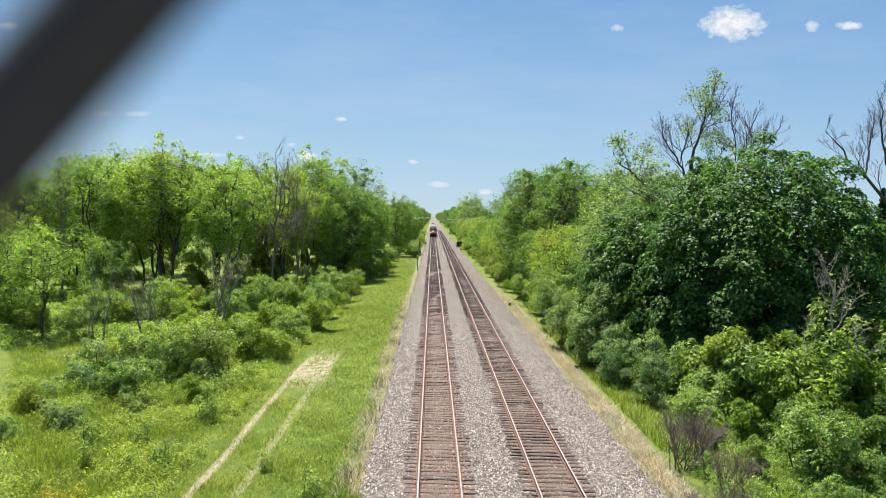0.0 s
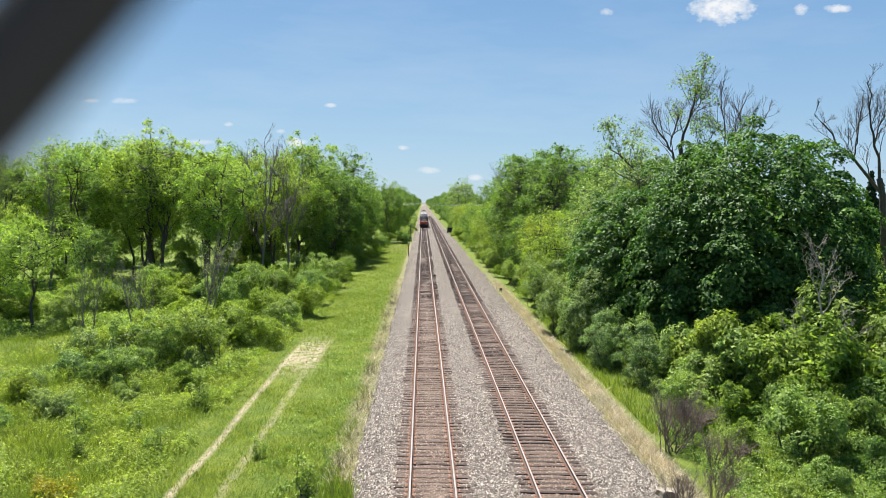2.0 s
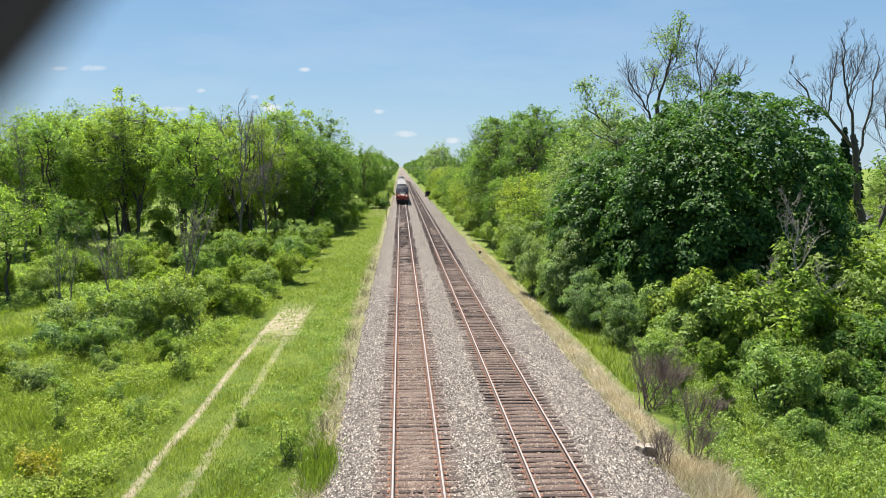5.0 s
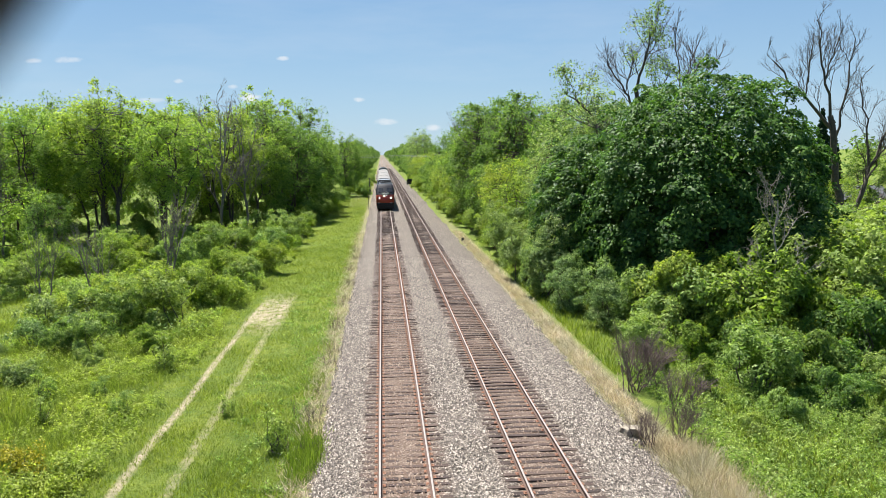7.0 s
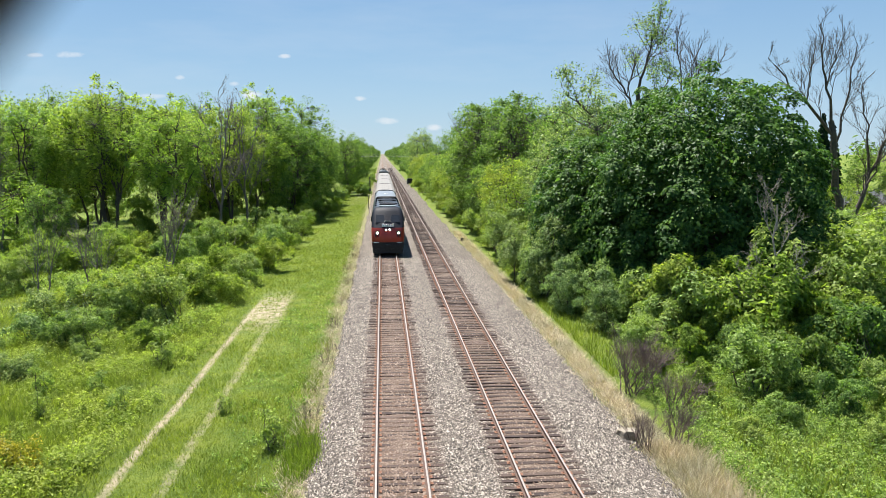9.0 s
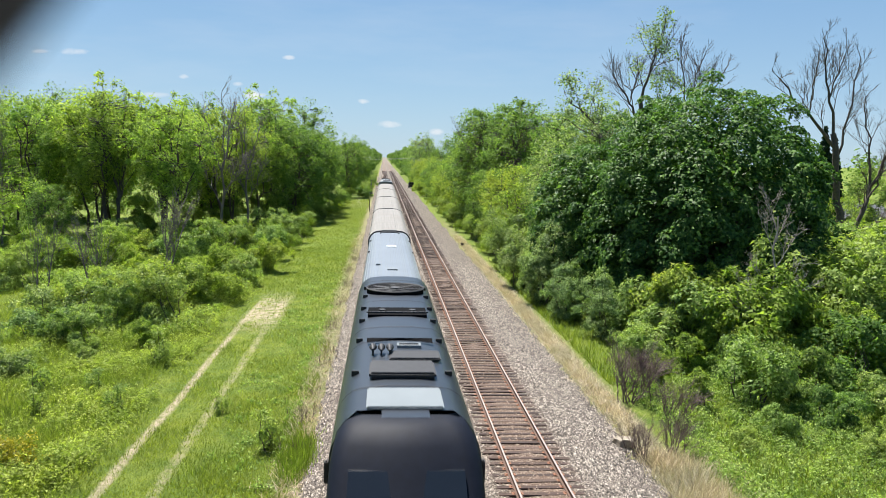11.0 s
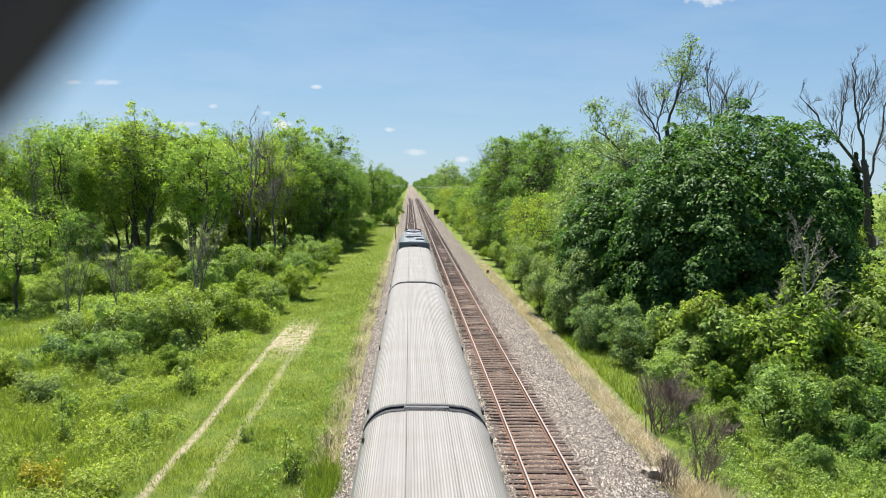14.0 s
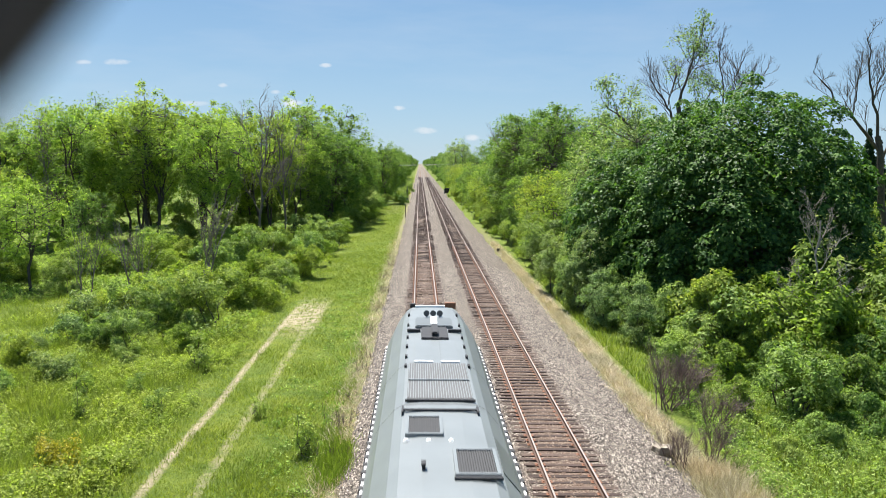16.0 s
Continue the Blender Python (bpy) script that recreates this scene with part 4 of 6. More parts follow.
def far_woods():
    """Distant trees on both sides, as far as the line runs."""
    rng = np.random.default_rng(5)
    cs, rs = [], []
    for y in np.arange(415, 2600, 16):
        for side in (-1, 1):
            for k in range(2):
                x = 2 + side * (11.0 + rng.uniform(0, 3) + k * 8)
                h = rng.uniform(9, 13.5) + 3 * k
                for j in range(7):
                    cs.append((x + rng.normal() * 1.6, y + rng.normal() * 3, h * rng.uniform(0.1, 1.0)))
                    rs.append(rng.uniform(1.6, 2.8))
    for i in range(420):
        side = rng.choice([-1, 1])
        x = side * rng.uniform(90, 420)
        cs.append((x, 130 + rng.uniform(0, 160) + abs(x) * 0.3, rng.uniform(1, 11)))
        rs.append(rng.uniform(2.5, 4.5))
    cs, rs = np.array(cs), np.array(rs)
    me = quads_mesh("far_woods", leaf_quads(rng, cs, rs, 40, 0.7), [DISTANT])
    tagged(new("far_woods", me), "distant green woods along the line", "woods", kind="stuff")


def bushes():
    rng = np.random.default_rng(31)
    pr = [
        shrub("bush", "large rounded green bush in the meadow", rng, 3.0, 2.7, 4.0, 0.08, SHRUB, 150, 75, 0.46, lobes=10),
        shrub("bush", "light yellow-green spreading bush", rng, 3.0, 2.8, 3.2, 0.08, LIME, 150, 75, 0.46, lobes=10),
        shrub("bush", "low grey-green thicket with dry stems", rng, 2.2, 2.0, 2.3, 0.07, SAGE, 90, 60, 0.38, 20),
        shrub("bush", "dense dark green bush", rng, 2.4, 2.2, 3.8, 0.08, SHRUB, 140, 75, 0.42),
        shrub("bush", "tall rounded sage green bush beside the ballast", rng, 2.4, 2.4, 5.6, 0.07, SAGE, 270, 80, 0.44, 12, lobes=16),
        shrub("bush", "leafy light green bush with bright young shoots", rng, 1.9, 1.8, 2.9, 0.065, SHRUB, 150, 75, 0.34, 14, lobes=9),
        shrub("bush", "fresh yellow-green bush with upright shoots", rng, 1.5, 1.4, 3.2, 0.065, LIME, 120, 70, 0.3, 12, lobes=8),
        shrub("bush", "mid-green tangled bush with grey stems", rng, 2.1, 1.9, 2.6, 0.065, MID, 150, 75, 0.34, 20, lobes=8),
    ]
    left = [(-14, 51, 0, 1.0), (-12.6, 58, 1, 0.95), (-17.5, 50, 0, 0.85), (-16.5, 57, 1, 1.1), (-11.8, 66, 3, 0.9), (-11.6, 74, 1, 0.9), (-12, 82, 0, 0.85), (-11.2, 90, 1, 0.85), (-11.5, 98, 3, 0.95), (-11, 107, 1, 0.85), (-11.3, 115, 0, 0.8),
            (-21, 53, 2, 1.1), (-20, 48, 2, 0.9), (-15, 69, 1, 1.1), (-19, 72, 0, 0.9), (-24, 76, 1, 1.0), (-30, 80, 3, 0.8), (-16, 80, 0, 1.0), (-21, 86, 1, 1.0), (-16, 92, 3, 1.0), (-28, 66, 0, 0.8), (-34, 84, 1, 0.9),
            (-40, 80, 0, 0.9), (-45, 76, 1, 0.8), (-38, 92, 3, 1.0), (-28, 90, 0, 1.0), (-15, 104, 0, 1.1), (-20, 99, 1, 1.0), (-12, 124, 1, 0.9), (-50, 86, 0, 1.0), (-56, 92, 3, 1.0),
            (-23, 47, 2, 0.75), (-18.5, 41, 2, 0.7), (-16.5, 45, 0, 0.55), (-10.5, 132, 0, 0.8), (-10.8, 142, 1, 0.7), (-24, 41, 2, 0.8), (-27, 46, 0, 0.55)] + [(-5.0 - (k % 3) * 0.5, 198 + 8 * k, (0, 1, 3)[k % 3], 0.85) for k in range(26)] + [(-9.5 - (k % 2), 150 + 8 * k, (1, 0, 3)[k % 3], 0.75) for k in range(7)]
    for k in range(46):
        left.append((-11.8 - 34 * ((k * 0.618) % 1.0), 60 + 44 * ((k * 0.381) % 1.0), (1, 0, 2, 1, 1, 5)[k % 6], 0.55 + 0.4 * ((k * 0.27) % 1.0)))
    left += [(-13.5, 46.5, 1, 0.5), (-15, 41.5, 5, 0.55), (-20, 37, 5, 0.5), (-22, 44, 1, 0.5), (-18.2, 46, 7, 0.8), (-19.5, 54, 1, 0.9), (-15.2, 54, 5, 1.0)]
    left += [(-22, 113, 3, 1.1), (-27, 117, 3, 1.2), (-33, 113, 0, 1.2), (-39, 117, 3, 1.2), (-45, 113, 0, 1.2), (-52, 116, 3, 1.2), (-18, 124, 3, 1.2), (-60, 113, 0, 1.2), (-24, 128, 3, 1.4), (-36, 126, 3, 1.5), (-47, 128, 3, 1.5), (-30, 136, 3, 1.5)]
    right = [(11.9, 77, 4, 1.15), (11.6, 59.0, 4, 1.0), (11.9, 53.4, 4, 0.9), (13.0, 48.2, 4, 0.82), (11.2, 66, 4, 0.95), (16.1, 44.6, 6, 1.55), (15.4, 46.5, 5, 1.3), (16.6, 47.0, 5, 1.5), (11.7, 83, 3, 0.95), (11.7, 90, 1, 0.9), (11.7, 98, 0, 0.95), (11.7, 106, 3, 0.9), (11.7, 115, 1, 1.0),
             (13.2, 41.6, 5, 0.85), (12.6, 37.4, 6, 0.65), (14.9, 39.6, 6, 0.9), (17.0, 38.2, 7, 1.25), (15.0, 43.4, 5, 1.0), (17.6, 42.4, 6, 1.0), (20.4, 44.2, 0, 0.85), (20.2, 40.2, 1, 0.8), (19.2, 36.0, 7, 1.2), (16.0, 34.8, 5, 1.1), (13.4, 33.8, 6, 0.6), (22.6, 37.6, 7, 1.35), (23.2, 42.4, 0, 0.8), (26.0, 41, 1, 0.85), (26.5, 36.5, 5, 1.3), (29, 45, 1, 0.95), (18.4, 32.2, 7, 0.8), (22.0, 33.2, 5, 1.0),
             (15.2, 30.6, 5, 0.55), (19.8, 29.2, 5, 0.6), (17.4, 27.6, 5, 0.4), (16.6, 43.8, 5, 1.5), (19.0, 44.4, 1, 1.5), (21.9, 43.9, 1, 1.65), (24.8, 44.4, 0, 1.45), (27.6, 45, 1, 1.75), (30.8, 45, 0, 1.6), (28.2, 49.5, 0, 1.55), (33.0, 47, 1, 1.8), (27, 43.5, 5, 1.7), (24.4, 40.6, 6, 1.3), (33.5, 51, 0, 1.6), (30.5, 52, 1, 1.45), (34, 56, 1, 1.6), (38, 60, 1, 1.6), (36, 65, 0, 1.4), (33, 62, 1, 1.0), (40, 66, 1, 1.1), (45, 72, 0, 1.0), (30, 40, 5, 1.3),
             (10.9, 124, 0, 0.9), (10.9, 133, 3, 0.9), (10.9, 142, 1, 0.9), (10.9, 152, 0, 0.9), (10.9, 163, 3, 0.9), (10.9, 175, 1, 0.9), (10.9, 188, 0, 0.9), (10.8, 202, 3, 0.9), (10.8, 218, 1, 1.0), (10.9, 236, 0, 1.0), (10.9, 256, 3, 1.0), (11.0, 285, 0, 1.1), (11.0, 310, 1, 1.1), (48, 80, 1, 1.1), (54, 76, 1, 0.9), (13.4, 29.0, 5, 0.35), (20.5, 26, 5, 0.4)]
    spread_out(pr, left + right, rng)
    thorn = bare_shrub(rng)
    put(thorn, 10.7, 34.6, 0, 1.2)
    for x, y, s in [(11.6, 31.8, 0.85), (10.1, 28.0, 0.7), (8.6, 27.5, 0.62), (11.3, 36.2, 1.0), (23.5, 33.8, 1.1)]:
        again(thorn, x, y, rng.uniform(0, 360), s)
    weed = dry_weed(rng)
    put(weed, -3.35, 31.0, 0)
    for k in range(16):
        again(weed, -3.35 + 0.22 * math.sin(5 * k), 27.5 + k * 3.9 + 1.6 * math.sin(3 * k), rng.uniform(0, 360), rng.uniform(0.7, 1.3))
    plant = shrub("young_bush", "small upright leafy bush in the grass", rng, 0.5, 0.5, 1.9, 0.05, SHRUB, 30, 34, 0.24, 6)
    put(plant, -4.5, 28.4, 0)
    for x, y, s in [(-11.6, 41.0, 1.2), (-11.3, 33.4, 0.8), (-7.0, 32.8, 0.55), (-14.5, 33.6, 0.75), (-15.6, 36.5, 0.8), (-13.0, 36.0, 0.7)]:
        again(plant, x, y, rng.uniform(0, 360), s * 1.05, s)
    gold = shrub("flowering_bush", "low yellow flowering bush", rng, 1.1, 0.9, 1.2, 0.045, GOLD, 46, 40, 0.25, 8)
    put(gold, -12.4, 26.8, 0)
    again(gold, -13.8, 29.0, 80, 0.7)


def bare_shrub(rng):
    t = thing("bare_thorn_bush", "leafless purplish grey thorn bush beside the ballast", "bush", "bushes")
    for k in range(13):
        verts, faces = [], []
        w = Vector((rng.normal() * 0.5, rng.normal() * 0.45, 1)).normalized()
        branching(rng, Vector((rng.normal() * 0.35, rng.normal() * 0.35, -0.1)), w, rng.uniform(0.7, 1.0), 0.03, 4, verts, faces, 0.6, None, 0.18)
        under("stem", mesh_of("stem", verts, faces, [DRYTWIG]), t)
    return t


def dry_weed(rng):
    t = thing("dry_weed", "dead brown weed stalks at the ballast's edge", "weed", "dry weeds")
    for k in range(9):
        verts, faces = [], []
        w = Vector((rng.normal() * 0.5, rng.normal() * 0.5, 1)).normalized()
        branching(rng, Vector((rng.normal() * 0.2, rng.normal() * 0.3, -0.05)), w, rng.uniform(0.25, 0.42), 0.009, 2, verts, faces, 0.6, None, 0.2)
        under("stalk", mesh_of("stalk", verts, faces, [DRYTWIG]), t)
    return t


def grass_field():
    """Blades and weeds over the near meadow, straw along the ballast."""
    rng = np.random.default_rng(77)

    def blades(n, x, y, h, w, lean):
        z = ground_height(x, y) - 0.02
        a = rng.uniform(0, 6.28, n)
        hh = h * rng.uniform(0.5, 1.3, n)
        dx, dy = np.cos(a) * w, np.sin(a) * w
        lx, ly = rng.normal(size=n) * lean * hh, rng.normal(size=n) * lean * hh
        return np.stack([np.stack([x - dx, y - dy, z], -1), np.stack([x + dx, y + dy, z], -1), np.stack([x + lx, y + ly, z + hh], -1)], 1)

    def off_ruts(x, y):
        d = np.minimum(np.abs(x + 9.2), np.abs(x + 7.45))
        return ((d > 0.2) | (y > 60) | (rng.random(len(x)) < 0.35)) & ~((np.abs(x + 8.2) < 1.2) & (np.abs(y - 55.5) < 5) & (rng.random(len(x)) < 0.8))

    n = 190000
    y = 20 + rng.uniform(0, 1, n) ** 1.6 * 75
    x = rng.uniform(-26, -3.3, n) * np.clip(y / 50, 0.62, 1.2)
    x = np.where(x > -3.3, -3.3 - rng.uniform(0, 3, n), x)
    ok = off_ruts(x, y)
    x, y = x[ok], y[ok]
    tall = np.where(x < -11, 0.38, 0.15) * (1 + 0.5 * np.sin(x * 1.3) * np.sin(y * 0.9))
    tagged(new("grass", quads_mesh("grass", blades(len(x), x, y, tall, 0.014, 0.5), [BLADE])), "fresh green grass of the meadow and mown strip", "grass", kind="stuff")
    n = 26000
    y = 19 + rng.uniform(0, 1, n) ** 1.6 * 60
    x = np.where(y > 37, 10.3, 12.6) + rng.uniform(0, 1, n) ** 1.5 * 16
    tagged(new("grass", quads_mesh("grass", blades(n, x, y, 0.45, 0.022, 0.4), [BLADE])), "tall green grass below the bushes", "grass", kind="stuff")
    n = 24000
    y = 18 + rng.uniform(0, 1, n) ** 1.7 * 90
    x = np.where(rng.random(n) < 0.72, 9.25 + rng.normal(size=n) * 0.34, -3.35 + rng.normal(size=n) * 0.42)
    ok = (x > 7.7) | (x < -2.75)
    x, y = x[ok], y[ok]
    tagged(new("dry_grass", quads_mesh("dry_grass", blades(len(x), x, y, 0.3, 0.014, 0.9), [STRAW])), "bleached dry grass along the ballast", "grass", kind="stuff")
    n = 6000
    x, y = 9.8 + rng.normal(size=n) * 0.55, 20 + rng.uniform(0, 1, n) * 7.5
    tagged(new("dry_grass", quads_mesh("dry_grass", blades(n, x, y, 0.5, 0.012, 0.6), [STRAW])), "long bleached straw below the thorn bushes", "grass", kind="stuff")
    # a lush tuft at the ballast's foot
    n = 2600
    x, y = -3.3 + rng.normal(size=n) * 0.3, 27.3 + rng.normal(size=n) * 0.9
    tagged(new("grass_tuft", quads_mesh("grass_tuft", blades(n, x, y, 0.45, 0.02, 0.35), [BLADE])), "lush bright green tuft at the ballast's foot", "grass", kind="stuff")
    def weeds(x, y, tall, label, mat, wide=1.0, leaf=0.05):
        n = len(x)
        c = np.stack([x, y, ground_height(x, y) + tall], -1)
        ax = rng.normal(size=(n, 3)) * 0.3 + np.array([0, 0, 1.0])
        ax /= np.linalg.norm(ax, axis=1)[:, None]
        tagged(new("weeds", quads_mesh("weeds", spray_leaves(rng, c, rng.uniform(0.16, 0.46, n) * wide, ax, 34, leaf, 0.9, 0.4, 0.6), [mat])), label, "weeds", kind="stuff")

    n = 2600
    x, y = 10.9 + rng.uniform(0, 1, n) ** 1.2 * 16, 19 + rng.uniform(0, 1, n) * 20
    weeds(x, y, rng.uniform(0.15, 0.6, n), "leafy pale green weeds below the bushes", SHRUB)
    # broad-leaved weeds in drifts
    n = 9000
    y = 20 + rng.uniform(0, 1, n) ** 1.4 * 62
    x = np.maximum(-np.abs(rng.normal(size=n)) * 8 - 10.2, -36)
    drift = np.sin(x * 0.9 + 1.7 * np.sin(y * 0.37)) + np.sin(y * 0.8 - x * 0.5) + rng.normal(size=n) * 0.6
    ok = drift > -0.9
    x, y = x[ok], y[ok]
    weeds(x, y, 0.1 + np.clip(drift[ok], 0, 2) * 0.25, "leafy green weeds in the meadow", WEED)
    n = 8500
    x, y = -11.0 - rng.uniform(0, 1, n) * 36, 48 + rng.uniform(0, 1, n) * 60
    drift = np.sin(x * 0.5 + 1.3 * np.sin(y * 0.21)) + np.sin(y * 0.45 - x * 0.3) + rng.normal(size=n) * 0.5
    ok = (drift > -0.6) & ~((x < -23) & (x > -34) & (y < 62))
    x, y = x[ok], y[ok]
    weeds(x, y, 0.25 + np.clip(drift[ok], 0, 2) * 0.45, "waist-high green thicket below the wood", WEED, 2.0, 0.09)
    n = 240
    weeds(rng.uniform(-6.8, -3.6, n), 20 + rng.uniform(0, 1, n) ** 1.4 * 50, rng.uniform(0.08, 0.2, n), "low broad-leaved weeds in the mown strip", SHRUB)
    # the strip's grass farther on
    n = 42000
    x, y = rng.uniform(-11.5, -3.4, n), 60 + rng.uniform(0, 1, n) * 140 + rng.normal(size=n) * 6
    tagged(new("grass", quads_mesh("grass", blades(n, x, y, 0.15, 0.035, 0.7), [BLADE])), "rough grass of the strip beside the railway", "grass", kind="stuff")


# ---- the train ----
def hull(hw, zb, zt, shoulder, crown, n=7):
    """Half-round body section, from the lower left over the roof to the lower right."""
    pts = [(-hw, zb), (-hw, zt - shoulder)]
    for i in range(1, n):
        a = math.pi / 2 * i / n
        pts.append((-hw + (hw - crown) * (1 - math.cos(a)), zt - shoulder + shoulder * 0.94 * math.sin(a)))
    pts.append((-crown, zt - shoulder * 0.06))
    pts.append((-crown * 0.5, zt - shoulder * 0.015))
    return pts + [(-x, z) for x, z in reversed(pts)]


def ribbed(pts, step, depth, lo, hi):
    """The same section with fine ribs where it lies above lo, between x = -hi and hi."""
    dense = []
    for (x0, z0), (x1, z1) in zip(pts, pts[1:]):
        ln = math.hypot(x1 - x0, z1 - z0)
        k = max(1, round(ln / step)) if min(z0, z1) >= lo else 1
        for i in range(k):
            f = i / k
            x, z = x0 + (x1 - x0) * f, z0 + (z1 - z0) * f
            d = (depth if len(dense) % 2 else 0.0) if min(z0, z1) >= lo and abs(x) < hi else 0.0
            dense.append((x, z - d))
    return dense + [pts[-1]]


def shell(name, section, y0, y1, mat, parent, label="", round_off=False):
    """A body drawn along the track, with closed ends; rounded sections are shaded smooth."""
    rings = [[(x, y, z) for x, z in section] for y in (y0, y1)]
    v, f = loft(rings, False, False)
    n = len(section)
    v = v + v
    f += [tuple(range(3 * n - 1, 2 * n - 1, -1)), tuple(range(3 * n, 4 * n))]
    me = mesh_of(name, v, f, [mat])
    if round_off:
        me.polygons.foreach_set("use_smooth", [True] * (n - 1) + [False] * 2)
    return under(name, me, parent, label)


def bogie(parent, y):
    b = part("bogie", boxes((-1.15, -0.95, y - 1.6, y + 1.6, 0.35, 0.75), (0.95, 1.15, y - 1.6, y + 1.6, 0.35, 0.75), (-1.0, 1.0, y - 0.25, y + 0.25, 0.45, 0.8), bevel=0.04), BLACK, parent)
    for dy in (-1.3, 1.3):
        for x in (-0.75, 0.75):
            part("wheel", rod(bmesh.new(), (x - 0.065, y + dy, 0.46), (x + 0.065, y + dy, 0.46), 0.46, n=20), RAILRUST, b)
        part("axle", rod(bmesh.new(), (-0.95, y + dy, 0.46), (0.95, y + dy, 0.46), 0.09), BLACK, b)
    return b


def coupler(parent, y, way):
    part("coupler", boxes((-0.13, 0.13, min(y, y + way * 0.55), max(y, y + way * 0.55), 0.72, 0.98), (-0.2, 0.2, min(y + way * 0.4, y + way * 0.6), max(y + way * 0.4, y + way * 0.6), 0.68, 1.02), bevel=0.03), BLACK, parent)


def nose(parent, levels, z_cut, low_mat, high_mat, hw, back):
    """A rounded front, drawn as outlines from below upwards, in two colours."""
    def outline(z, front, half):
        pts = [(-half, back, z)]
        r = 0.45
        for i in range(7):
            a = math.pi / 2 * i / 6
            pts.append((-half + r * (1 - math.cos(a)), front + 0.18 + r * (1 - math.sin(a)), z))
        pts.append((-half * 0.45, front + 0.06, z))
        pts.append((0.0, front, z))
        return pts + [(-x, y, zz) for x, y, zz in reversed(pts[:-1])]
    rows = [outline(*l) for l in levels]
    lo = [r for r, l in zip(rows, levels) if l[0] <= z_cut]
    hi = [r for r, l in zip(rows, levels) if l[0] >= z_cut]
    v, f = loft(lo, False, False)
    under("nose", mesh_of("nose", v, f, [low_mat], True), parent, "red painted lower nose")
    v, f = loft(hi, False, False)
    f.append(tuple(range(len(v) - len(hi[0]), len(v))))
    under("cab_front", mesh_of("cab_front", v, f, [high_mat], True), parent, "dark blue cab front")


def grille(parent, x0, x1, y0, y1, z, bars, frame_mat, along=True, label="dark slatted roof grille"):
    g = part("grille", boxes((x0, x1, y0, y1, z - 0.03, z + 0.012)), BLACK, parent, label)
    bm = boxes((x0 - 0.06, x0, y0 - 0.06, y1 + 0.06, z - 0.03, z + 0.05), (x1, x1 + 0.06, y0 - 0.06, y1 + 0.06, z - 0.03, z + 0.05), (x0, x1, y0 - 0.06, y0, z - 0.03, z + 0.05), (x0, x1, y1, y1 + 0.06, z - 0.03, z + 0.05))
    part("grille_frame", bm, frame_mat, g)
    for i in range(bars):
        f = (i + 0.5) / bars
        if along:
            x = x0 + (x1 - x0) * f
            bm = boxes((x - 0.012, x + 0.012, y0, y1, z + 0.012, z + 0.035))
        else:
            y = y0 + (y1 - y0) * f
            bm = boxes((x0, x1, y - 0.012, y + 0.012, z + 0.012, z + 0.035))
        part("slat", bm, FANGREY, g)


def horns(parent, x, y, z, way, mat=BLACK):
    for i, dx in enumerate((-0.22, 0.0, 0.22)):
        bm = rod(bmesh.new(), (x + dx, y, z + 0.14), (x + dx, y + way * (0.3 + 0.06 * i), z + 0.14), 0.1, 0.03, 12)
        rod(bm, (x + dx, y + way * 0.25, z - 0.02), (x + dx, y + way * 0.25, z + 0.14), 0.025)
        part("horn", bm, mat, parent)


LOCO = 21.8


